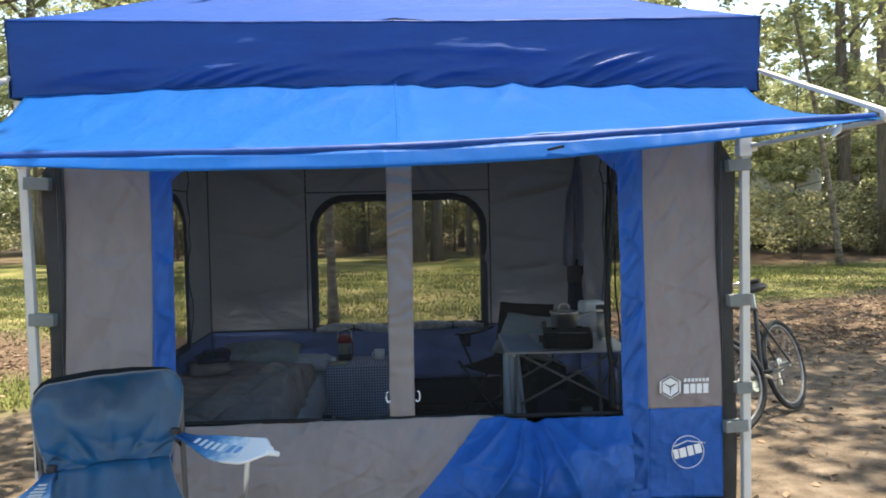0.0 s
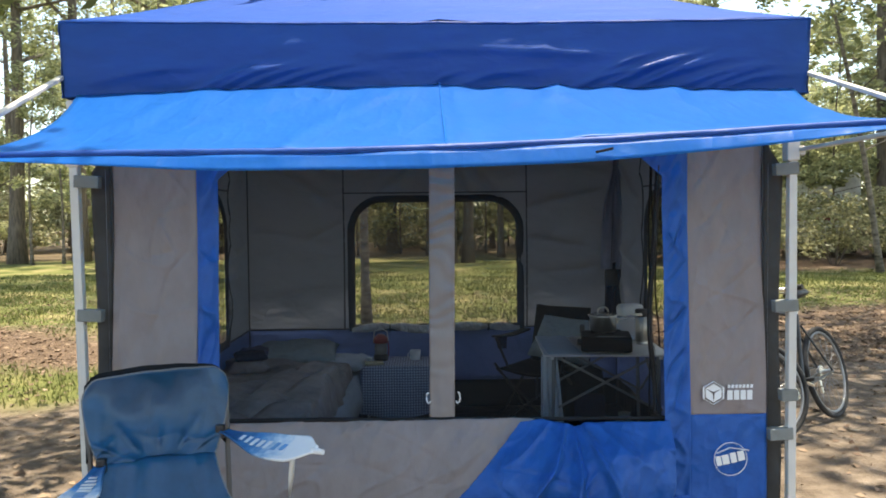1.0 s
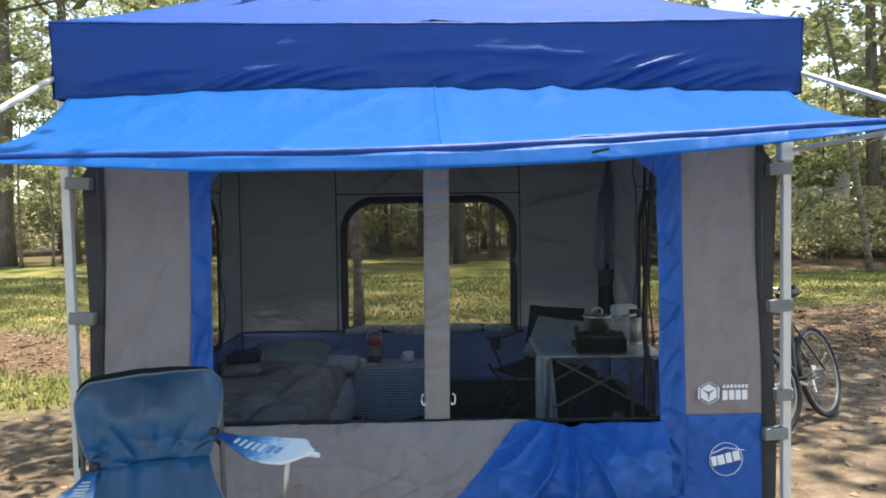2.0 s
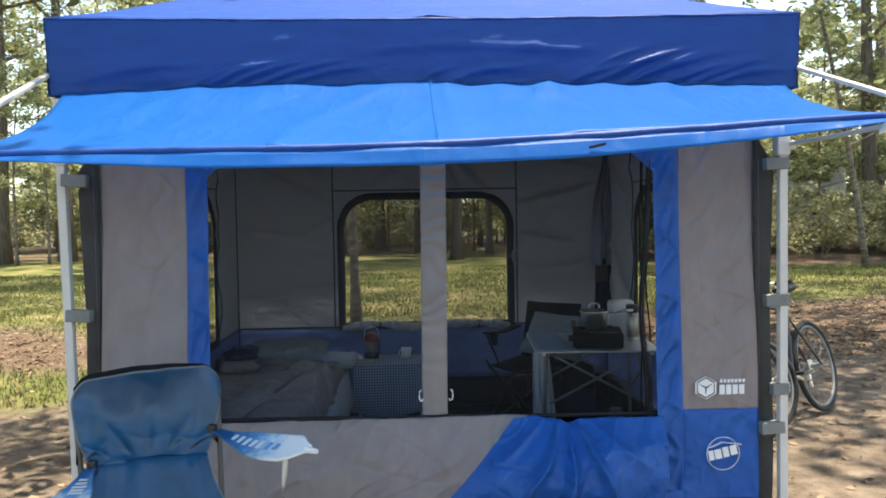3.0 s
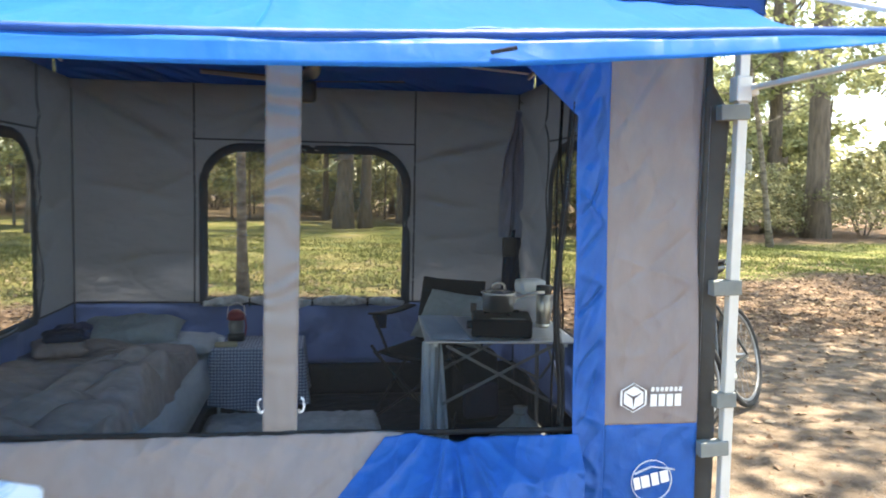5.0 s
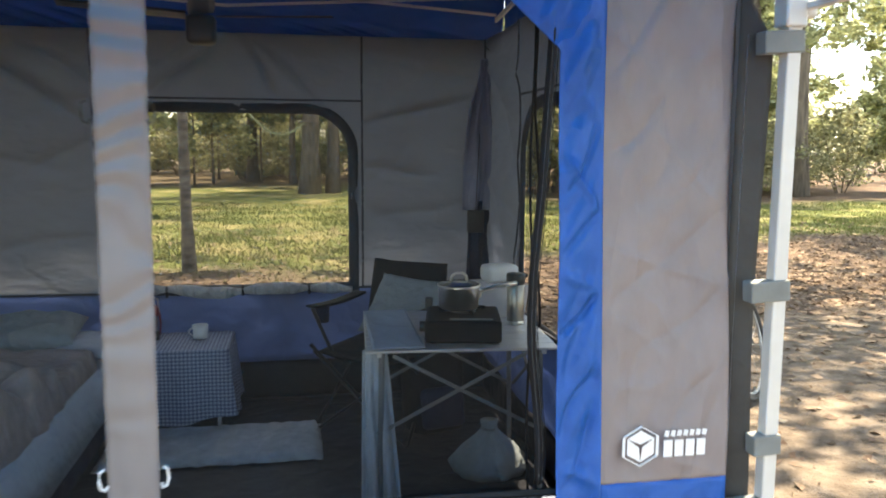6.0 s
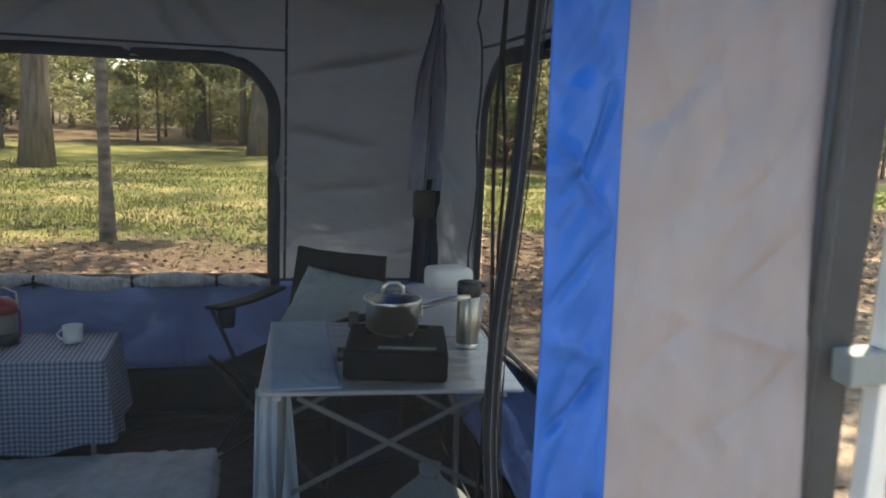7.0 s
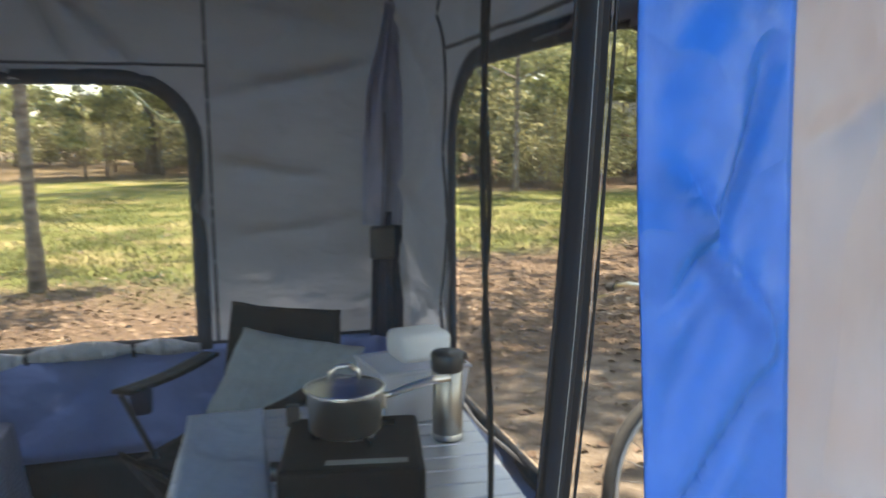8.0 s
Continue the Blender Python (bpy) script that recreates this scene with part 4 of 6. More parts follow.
def fading_vinyl():
    """Blue vinyl whose print fades to white along the armrest."""
    m, n, l, b = material("fading blue vinyl")
    at = n.new("ShaderNodeAttribute")
    at.attribute_name = "fade"
    rough = n.new("ShaderNodeMath")
    rough.operation = "MULTIPLY_ADD"
    l.new(noise_tex(n, l, 34, 4), rough.inputs[0])
    rough.inputs[1].default_value = 0.5
    l.new(at.outputs["Fac"], rough.inputs[2])
    l.new(ramp(n, l, rough.outputs[0], [(0.40, (0.010, 0.08, 0.22)), (0.64, (0.045, 0.20, 0.43)), (0.84, (0.40, 0.53, 0.65)), (0.97, (0.70, 0.72, 0.74))]), b.inputs["Base Color"])
    b.inputs["Roughness"].default_value = 0.4
    bumped(n, l, b, [(noise_tex(n, l, 12, 3), 0.3, 0.02), (noise_tex(n, l, 120, 2), 0.15, 0.002)])
    return m


M_FADE = fading_vinyl()
M_ARM = surface("white vinyl", (0.66, 0.68, 0.70), 0.4, 0, 0.05, 8, 90, 0.2)


M_STOVE.node_tree.nodes["Principled BSDF"].inputs["Specular IOR Level"].default_value = 0.06
M_DARK.node_tree.nodes["Principled BSDF"].inputs["Specular IOR Level"].default_value = 0.1


def gingham():
    m, n, l, b = material("blue white gingham")
    co = n.new("ShaderNodeTexCoord")
    sep = n.new("ShaderNodeSeparateXYZ")
    l.new(co.outputs["UV"], sep.inputs[0])
    both = []
    for ax in (0, 1):
        w = n.new("ShaderNodeMath")
        w.operation = "MULTIPLY"
        w.inputs[1].default_value = 2 * math.pi / 0.019
        l.new(sep.outputs[ax], w.inputs[0])
        s = n.new("ShaderNodeMath")
        s.operation = "SINE"
        l.new(w.outputs[0], s.inputs[0])
        g = n.new("ShaderNodeMath")
        g.operation = "GREATER_THAN"
        g.inputs[1].default_value = 0.0
        l.new(s.outputs[0], g.inputs[0])
        both.append(g.outputs[0])
    t1 = n.new("ShaderNodeMath")
    t1.operation = "ADD"
    l.new(both[0], t1.inputs[0])
    l.new(both[1], t1.inputs[1])
    d = n.new("ShaderNodeMath")
    d.operation = "DIVIDE"
    d.inputs[1].default_value = 2.0
    l.new(t1.outputs[0], d.inputs[0])
    l.new(ramp(n, l, d.outputs[0], [(0.1, (0.38, 0.41, 0.49)), (0.5, (0.21, 0.25, 0.34)), (0.9, (0.095, 0.115, 0.195))]), b.inputs["Base Color"])
    b.inputs["Roughness"].default_value = 0.8
    bumped(n, l, b, [(noise_tex(n, l, 9, 3), 0.4, 0.03), (noise_tex(n, l, 400, 1), 0.1, 0.001)])
    return m


M_CHECK = gingham()


def lay_weave(ob):
    """Cloth coordinates in metres, so that checks run straight on top and sides."""
    uv = ob.data.uv_layers.new(name="weave")
    for f in ob.data.polygons:
        n = f.normal
        for k in f.loop_indices:
            c = ob.data.vertices[ob.data.loops[k].vertex_index].co
            if abs(n.z) > 0.7:
                uv.data[k].uv = (c.x, c.y)
            else:
                uv.data[k].uv = ((c.x if abs(n.y) > abs(n.x) else c.y), c.z)
    return ob


def clear_plastic():
    m, n, l, b = material("clear milky plastic")
    b.inputs["Base Color"].default_value = (0.75, 0.76, 0.82, 1)
    b.inputs["Roughness"].default_value = 0.25
    t = n.new("ShaderNodeBsdfTransparent")
    mix = n.new("ShaderNodeMixShader")
    mix.inputs[0].default_value = 0.45
    l.new(t.outputs[0], mix.inputs[1])
    l.new(b.outputs[0], mix.inputs[2])
    l.new(mix.outputs[0], n["Material Output"].inputs["Surface"])
    return m


M_CLEAR = clear_plastic()


def glass():
    m, n, l, b = material("clear glass")
    b.inputs["Base Color"].default_value = (0.95, 0.97, 0.96, 1)
    b.inputs["Roughness"].default_value = 0.03
    b.inputs["Transmission Weight"].default_value = 1.0
    b.inputs["IOR"].default_value = 1.45
    return m


M_GLASS = glass()


def rounded_box(size, radius, seg=3, centre=(0, 0, 0)):
    bm = bmesh.new()
    box(bm, size, centre)
    bmesh.ops.bevel(bm, geom=list(bm.edges), offset=radius, segments=seg, affect="EDGES", profile=0.5)
    return bm


def cushion(w, h, d, seed, pinch=0.75, nu=26, nv=20):
    """A soft pillow: two bulging faces that meet at a pinched seam; lies in x, y with thickness z."""
    bm = bmesh.new()
    grid = {}
    for side in (1, -1):
        for i in range(nu + 1):
            for j in range(nv + 1):
                u, v = 2 * i / nu - 1, 2 * j / nv - 1
                edge = i in (0, nu) or j in (0, nv)
                if side < 0 and edge:
                    continue
                pull = 1 - 0.09 * (1 - abs(u) ** 2) * abs(v) ** 3 - 0.0
                bulge = (max(0, 1 - u ** 4) ** 0.55) * (max(0, 1 - v ** 4) ** 0.55)
                z = side * d / 2 * bulge * (1 + 0.25 * wob(u * 1.5, v * 1.5, seed))
                z += 0.010 * wob(u * 4, v * 4, seed + 2 * side)
                x = u * w / 2 * (1 - 0.07 * (1 - v * v) * abs(u) ** 3)
                grid[i, j, side] = bm.verts.new((x, v * h / 2 * (1 - 0.07 * (1 - u * u) * abs(v) ** 3), z))
    for side in (1, -1):
        def V(i, j):
            return grid.get((i, j, side)) or grid[i, j, 1]
        for i in range(nu):
            for j in range(nv):
                q = (V(i, j), V(i + 1, j), V(i + 1, j + 1), V(i, j + 1))
                bm.faces.new(q if side > 0 else q[::-1])
    return bm


# ---- bed ----
def build_bed():
    x0, x1, y0, y1 = -1.40, -0.54, 0.42, 2.55
    mat = thing("mattress", pose((x0 + x1) / 2, (y0 + y1) / 2, 0.012), "low dark blue air mattress on the groundsheet", "mattress")
    part("mattress_core", rounded_box((x1 - x0, y1 - y0, 0.34), 0.06, 4, (0, 0, 0.172)), M_NAVY, mat, smooth=True)

    def drape(u, v):
        # fitted sheet that covers the top and hangs over the side
        x = lerp(-0.455, 0.455, u)
        y = lerp(-1.06, 1.06, v)
        over = max(0.0, abs(x) - 0.42) * 6
        return Vector((x * (1 - 0.02 * over), y, 0.357 - over * 0.9 + 0.004 * wob(x * 5, y * 5, 1)))
    part("fitted_sheet", sheet(drape, 40, 50), M_SHEET, mat, "pale blue grey fitted sheet", smooth=True, thick=0.003)
    q = thing("quilt", pose(0, 0, 0), "rumpled grey brown quilt spread over the mattress", "quilt")

    def quilt(u, v):
        y = lerp(0.46, 2.16, v)
        x = lerp(-1.44, -0.53 - 0.07 * smoothstep(0.5, 0.0, v), u)
        side = smoothstep(0.90, 1.0, u)
        thick_heap = 0.10 * math.exp(-((y - 1.02) / 0.34) ** 2) * (0.75 + 0.5 * wob(x * 3, y * 2, 2)) * (1 - 0.5 * u)
        roll = 0.050 * math.exp(-((y - 2.10) / 0.09) ** 2)
        bend = 0.16 * wob(x * 2.0, y * 2.0, 5) + 0.05 * wob(x * 5, y * 5, 8)
        hill = abs(math.sin(10.5 * (y + 0.40 * x + bend))) ** 0.8
        cross = abs(math.sin(17.0 * (y - 0.50 * x + 1.3 * bend) + 1.0)) ** 0.8
        calm = 0.25 + 0.75 * smoothstep(1.95, 1.45, y)
        folds = (0.145 * hill + 0.065 * cross) * calm * (0.75 + 0.6 * wob(x * 2.2, y * 2.2, 31)) + 0.02 * wob(x * 6, y * 8, 1) - 0.05 * calm
        z = 0.395 + 0.028 + thick_heap + roll + folds - side * 0.30 * (0.8 + 0.3 * wob(y * 3, 0, 1))
        drop = smoothstep(0.10, 0.0, v)
        z -= drop * 0.17 * (1 + 0.5 * wob(x * 4, 2, 2))
        return Vector((x - 0.03 * side, y - 0.03 * drop, z))
    part("quilt_cover", sheet(quilt, 130, 220), M_DUVET, q, smooth=True, thick=0.02)
    p = thing("pillow", pose(-1.01, 2.42, 0.49, 12, 0, 4), "plump grey blue pillow at the head of the bed", "pillow", "pillows")
    part("pillowcase", cushion(0.60, 0.38, 0.17, 3), M_PILLOW, p, smooth=True)
    p = thing("pillow", pose(-0.66, 2.36, 0.44, 6, 0, -10), "pale flat pillow half under the quilt", "pillow", "pillows")
    part("pillowcase", cushion(0.34, 0.30, 0.09, 8), M_SHEET, p, smooth=True)
    b = thing("duffel_bag", pose(-1.29, 2.30, 0.455, 0, 0, 82), "dark blue soft bag lying by the tent wall", "bag")
    part("bag_body", cushion(0.42, 0.24, 0.22, 21), M_BAG, b, smooth=True)
    c = thing("folded_cloth", pose(-1.27, 1.95, 0.50, 8, 0, 20), "grey folded jumper on the bed's edge", "clothing")
    part("cloth_fold", cushion(0.28, 0.20, 0.09, 14), M_DUVET, c, smooth=True)
    part("cloth_fold", cushion(0.22, 0.14, 0.06, 17), M_NAVY, c, smooth=True).location = (0.02, 0.01, 0.06)


build_bed()


# ---- bedside table with gingham cloth ----
def build_side_table():
    x0, x1, y0, y1, h = -0.535, 0.015, 2.22, 2.63, 0.425
    tb = thing("side_table", pose((x0 + x1) / 2, (y0 + y1) / 2, 0.012), "low folding side table hidden by its cloth", "table")
    part("tabletop", box(bmesh.new(), (x1 - x0 - 0.03, y1 - y0 - 0.03, 0.02), (0, 0, h - 0.03)), M_ALU, tb)
    for sx in (-1, 1):
        for sy in (-1, 1):
            part("leg", bar(bmesh.new(), (sx * 0.22, sy * 0.16, 0), (sx * 0.22, sy * 0.16, h - 0.03), 0.01), M_ALU, tb)
    cl = thing("tablecloth", pose((x0 + x1) / 2, (y0 + y1) / 2, 0.012), "blue and white gingham tablecloth hanging over the side table", "tablecloth")
    bm = bmesh.new()
    rows = []
    n_side = 84
    for k in range(9):
        f = k / 8
        z = h - (h - 0.06) * f if k else h - 0.008
        row = []
        for q in range(n_side):
            a = q / n_side * 2 * math.pi
            w, d = (x1 - x0) / 2, (y1 - y0) / 2
            c, s = math.cos(a), math.sin(a)
            k2 = 1 / max(abs(c), abs(s))
            flare = 1 + 0.10 * f * (0.5 + 0.5 * math.sin(a * 9 + 1.3)) + 0.05 * f
            row.append(bm.verts.new((w * c * k2 * flare, d * s * k2 * flare, z - 0.02 * f * math.cos(4 * a) * f)))
        rows.append(row)
    for A, B in zip(rows, rows[1:]):
        for q in range(n_side):
            bm.faces.new((A[q], A[(q + 1) % n_side], B[(q + 1) % n_side], B[q]))
    bm.faces.new(rows[0][::-1])
    bmesh.ops.recalc_face_normals(bm, faces=bm.faces)
    lay_weave(part("cloth", bm, M_CHECK, cl, thick=0.002))
    top = h + 0.008
    lan = thing("lantern", pose(-0.40, 2.47, top) @ Matrix.Scale(1.18, 4), "dull red camping lantern with smoky grey globe", "lantern")
    part("base", lathe([(0, 0), (0.044, 0), (0.046, 0.03), (0.038, 0.04), (0, 0.04)]), M_PLASTIC, lan, smooth=True)
    part("globe", lathe([(0.036, 0.04), (0.040, 0.07), (0.036, 0.11), (0.034, 0.11), (0.037, 0.07), (0.034, 0.04)]), M_SMOKE, lan, "smoky grey globe", smooth=True)
    part("cap", lathe([(0.0, 0.165), (0.020, 0.163), (0.045, 0.140), (0.048, 0.110), (0, 0.110)]), M_RED, lan, "red cap", smooth=True)
    part("guard", tube([(0.046, 0, 0.02), (0.050, 0, 0.07), (0.046, 0, 0.12)], 0.004, 6), M_RED, lan)
    part("bail", tube([(-0.046, 0, 0.12), (-0.04, 0, 0.18), (0, 0, 0.20), (0.04, 0, 0.18), (0.046, 0, 0.12)], 0.003, 6), M_CHROME, lan)
    mug = thing("mug", pose(-0.145, 2.47, top, 0, 0, 200), "white enamel mug on the gingham cloth", "mug")
    part("cup", lathe([(0, 0), (0.036, 0), (0.040, 0.07), (0.037, 0.07), (0.033, 0.006), (0, 0.006)]), M_PACK, mug, smooth=True)
    part("handle", tube([(0.037 + 0.022 * math.sin(k / 8 * math.pi), 0, 0.060 - 0.046 * k / 8) for k in range(9)], 0.004, 6), M_PACK, mug)
    tin = thing("paperback", pose(-0.44, 2.30, top, 0, 0, 8), "yellowed book lying on the gingham cloth", "book")
    part("cover", rounded_box((0.13, 0.09, 0.016), 0.003, 2, (0, 0, 0.008)), surface("yellowed card", (0.35, 0.33, 0.22), 0.7), tin)
    cup = thing("candle_cup", pose(-0.48, 2.40, top), "small pale candle cup on the gingham cloth", "candle")
    part("cup", lathe([(0, 0), (0.018, 0), (0.020, 0.03), (0.016, 0.03), (0.015, 0.012), (0, 0.012)]), M_PACK, cup, smooth=True)


build_side_table()


def build_rug():
    r = tagged(thing("shaggy_rug", pose(-0.03, 1.98, 0.018)), "pale grey shaggy rug on the groundsheet", "rug")

    def fn(u, v):
        x, y = lerp(-0.50, 0.49, u), lerp(-0.235, 0.235, v)
        e = min(u, 1 - u, v * 0.5, (1 - v) * 0.5) * 30
        return Vector((x + 0.012 * wob(y * 20, 0, 1) * (abs(2 * u - 1) > 0.98), y + 0.01 * wob(x * 20, 3, 1) * (abs(2 * v - 1) > 0.97), 0.004 + 0.030 * min(1, e) + 0.008 * wob(x * 25, y * 25, 4)))
    part("rug_mat", sheet(fn, 90, 46), M_RUG, r, smooth=True, thick=0.004)


build_rug()


# ---- cooking table ----
TX0, TX1, TY0, TY1, TZ = 0.618, 1.325, 1.0, 1.70, 0.70


def build_cook_table():
    cx, cy = (TX0 + TX1) / 2, (TY0 + TY1) / 2
    t = thing("folding_table", pose(cx, cy, 0.012, 0, 0, -4), "folding camp table with aluminium slat top and crossed legs", "table")
    w, d, z = TX1 - TX0, TY1 - TY0, TZ - 0.012
    n = 10
    for k in range(n):
        y = -d / 2 + d * (k + 0.5) / n
        part("slat", rounded_box((w, d / n - 0.004, 0.012), 0.003, 1, (0, y, z - 0.006)), M_ALU, t)
    for sx in (-1, 1):
        part("side_rail", square_bar(bmesh.new(), (sx * (w / 2 - 0.05), -d / 2 + 0.02, z - 0.022), (sx * (w / 2 - 0.05), d / 2 - 0.02, z - 0.022), 0.016), M_ALU, t)
        for sy in (-1, 1):
            leg = part("leg", bar(bmesh.new(), (sx * (w / 2 - 0.05), sy * (d / 2 - 0.05), 0.02), (sx * (w / 2 - 0.06), sy * (d / 2 - 0.05), z - 0.02), 0.011), M_BRACE, t)
            part("rubber_foot", bar(bmesh.new(), (sx * (w / 2 - 0.05), sy * (d / 2 - 0.05), 0), (sx * (w / 2 - 0.05), sy * (d / 2 - 0.05), 0.03), 0.014), M_RUBBER, leg)
    for sy in (-1, 1):
        y = sy * (d / 2 - 0.05)
        for s in (-1, 1):
            part("cross_brace", square_bar(bmesh.new(), (-s * (w / 2 - 0.05), y + s * 0.008, 0.36), (s * (w / 2 - 0.10), y + s * 0.008, z - 0.03), 0.007, 0.013), M_BRACE, t)
    for sx in (-1, 1):
        for s in (-1, 1):
            part("cross_brace", square_bar(bmesh.new(), (sx * (w / 2 - 0.04), -s * (d / 2 - 0.06), 0.36), (sx * (w / 2 - 0.04), s * (d / 2 - 0.1), z - 0.03), 0.013, 0.007), M_BRACE, t)
    cloth_ob = thing("table_runner", pose(0.735, 1.37, TZ + 0.003), "pale blue cloth laid over one side of the camp table", "cloth")
    part("cloth", sheet(lambda u, v: Vector((lerp(-0.105, 0.085, u) + 0.02 * (v - 0.5), lerp(-0.35, 0.33, v), 0.0035 + 0.0012 * wob(u * 4, v * 9, 1))), 16, 40), cloth("pale blue linen", (0.40, 0.45, 0.52), 0, 0.7, 0.4, 0.05), cloth_ob, smooth=True, thick=0.002)
    tw = thing("towel", pose(0.635, 1.10, 0.06), "pale towel hanging from the table's corner", "towel")

    def hang(u, v):
        z = lerp(0.0, 0.625, v)
        spread = lerp(0.075, 0.045, v)
        a = (u - 0.5) * 2
        return Vector((a * spread + 0.02 * (1 - v), 0.026 * math.sin(u * 16 + 2 * wob(u * 3, z * 3, 1)) * (1.1 - v) - 0.05 + 0.05 * v + 0.01 * wob(u * 5, z * 6, 0), z))
    part("towel_cloth", sheet(hang, 36, 40), M_SHEET, tw, smooth=True, thick=0.004)
    # stove
    st = thing("camp_stove", pose(0.985, 1.20, TZ + 0.001, 0, 0, -11), "black single-burner camp stove on the slat table", "stove")
    part("body", rounded_box((0.285, 0.30, 0.085), 0.012, 3, (0, 0, 0.0465)), M_STOVE, st, smooth=False)
    for x, y in ((-0.11, -0.12), (0.11, -0.12), (-0.11, 0.12), (0.11, 0.12)):
        part("foot", bar(bmesh.new(), (x, y, 0), (x, y, 0.008), 0.012), M_RUBBER, st)
    part("burner", lathe([(0.05, 0.088), (0.05, 0.099), (0.030, 0.102), (0, 0.102)]), M_PLASTIC, st, smooth=True).location = (0.0, 0.04, 0)
    for k in range(4):
        a = k * math.pi / 2 + 0.4
        part("pan_support", square_bar(bmesh.new(), (0.095 * math.cos(a), 0.04 + 0.095 * math.sin(a), 0.098), (0.03 * math.cos(a), 0.04 + 0.03 * math.sin(a), 0.105), 0.006, 0.012), M_STOVE, st)
    part("label_strip", box(bmesh.new(), (0.16, 0.022, 0.001), (0.03, -0.112, 0.0897)), M_STRAP, st, "grey label strip")
    part("knob", bar(bmesh.new(), (-0.1425, -0.04, 0.045), (-0.165, -0.04, 0.045), 0.02, 18), M_PLASTIC, st)
    part("corner_clip", rounded_box((0.03, 0.02, 0.05), 0.004, 2, (-0.135, 0.135, 0.10)), M_PLASTIC, st)
    # saucepan
    pan = thing("saucepan", pose(0.975, 1.23, TZ + 0.106, 0, 0, -4) @ Matrix.Scale(0.94, 4), "stainless saucepan with glass lid on the stove", "saucepan")
    part("pot", lathe([(0, 0), (0.074, 0), (0.080, 0.006), (0.083, 0.088), (0.087, 0.092), (0.080, 0.092), (0.078, 0.01), (0, 0.01)], 48), M_CHROME, pan, smooth=True)
    lid = part("lid", lathe([(0.088, 0.093), (0.088, 0.098), (0.078, 0.100), (0.05, 0.110), (0.02, 0.115), (0, 0.116)], 40), M_GLASS, pan, "domed glass lid", smooth=True, thick=0.003)
    part("lid_rim", tube([(0.087 * math.cos(k / 40 * 2 * math.pi), 0.087 * math.sin(k / 40 * 2 * math.pi), 0.096) for k in range(40)], 0.004, 8, True), M_CHROME, lid, smooth=True)
    part("lid_handle", tube([(-0.032, 0, 0.112), (-0.030, 0, 0.132), (-0.015, 0, 0.145), (0.015, 0, 0.145), (0.030, 0, 0.132), (0.032, 0, 0.112)], 0.006, 8), M_CHROME, lid, smooth=True)
    part("handle", tube([(0.08, 0.0, 0.066), (0.11, 0.004, 0.072), (0.15, 0.008, 0.084), (0.20, 0.012, 0.094), (0.245, 0.016, 0.096)], [0.007, 0.007, 0.008, 0.010, 0.009], 10), M_CHROME, pan, smooth=True)
    part("handle_bracket", rounded_box((0.012, 0.036, 0.036), 0.004, 2, (0.086, 0, 0.062)), M_CHROME, pan)
    # thermos
    th = thing("thermos", pose(1.243, 1.375, TZ + 0.001), "brushed steel travel flask with black lid", "thermos")
    part("flask", lathe([(0, 0), (0.034, 0), (0.036, 0.004), (0.036, 0.165), (0.033, 0.168), (0, 0.168)], 36), M_BRUSHED, th, smooth=True)
    part("base_ring", lathe([(0.0365, 0.002), (0.0372, 0.006), (0.0372, 0.014), (0.0365, 0.016)], 36), M_CHROME, th, smooth=True)
    part("lid", lathe([(0, 0.212), (0.034, 0.212), (0.039, 0.207), (0.038, 0.170), (0.035, 0.166), (0, 0.166)], 36), M_PLASTIC, th, "black screw lid", smooth=True)
    part("lid_tab", rounded_box((0.012, 0.024, 0.016), 0.003, 2, (0.042, 0, 0.200)), M_PLASTIC, th)
    # storage bin with packed food
    b = thing("storage_bin", pose(1.205, 1.575, TZ + 0.001, 0, 0, 8), "milky plastic storage bin holding small food packs", "storage bin")
    bm = bmesh.new()
    for z0, w0, z1, w1 in ((0.002, 0.205, 0.135, 0.235),):
        lo = [bm.verts.new((sx * w0 / 2, sy * w0 * 0.42, z0)) for sx, sy in ((-1, -1), (1, -1), (1, 1), (-1, 1))]
        hi = [bm.verts.new((sx * w1 / 2, sy * w1 * 0.42, z1)) for sx, sy in ((-1, -1), (1, -1), (1, 1), (-1, 1))]
        bm.faces.new(lo)
        for k in range(4):
            bm.faces.new((lo[k], lo[(k + 1) % 4], hi[(k + 1) % 4], hi[k]))
    part("tub", bm, M_CLEAR, b, thick=0.003, bevel=0.008)
    part("rim", tube([(sx * 0.12, sy * 0.10, 0.137) for sx, sy in ((-1, -1), (1, -1), (1, 1), (-1, 1))], 0.006, 6, True), M_CLEAR, b)
    for x, y, z, s, mt in ((-0.05, -0.04, 0.04, (0.06, 0.05, 0.07), M_PACK), (0.03, -0.04, 0.04, (0.05, 0.05, 0.075), M_NAVY), (0.0, 0.04, 0.045, (0.14, 0.05, 0.08), M_PACK)):
        part("food_pack", rounded_box(s, 0.008, 2, (x, y, z)), mt, b)
    pk = thing("bread_pack", pose(1.225, 1.575, TZ + 0.146, 0, 0, 6), "white paper-wrapped pack on the storage bin", "food pack")
    bm = rounded_box((0.145, 0.12, 0.075), 0.022, 4, (0, 0, 0.038))
    for v in bm.verts:
        v.co += Vector((0.005 * wob(v.co.x * 20, v.co.y * 20, v.co.z * 20), 0, 0.005 * wob(v.co.x * 14, v.co.y * 14, 3)))
    part("wrap", bm, M_PACK, pk, smooth=True)
    # things under the table
    bg = thing("laundry_bag", pose(1.17, 1.50, 0.016), "pale blue cloth bag tied at the neck under the table", "bag")
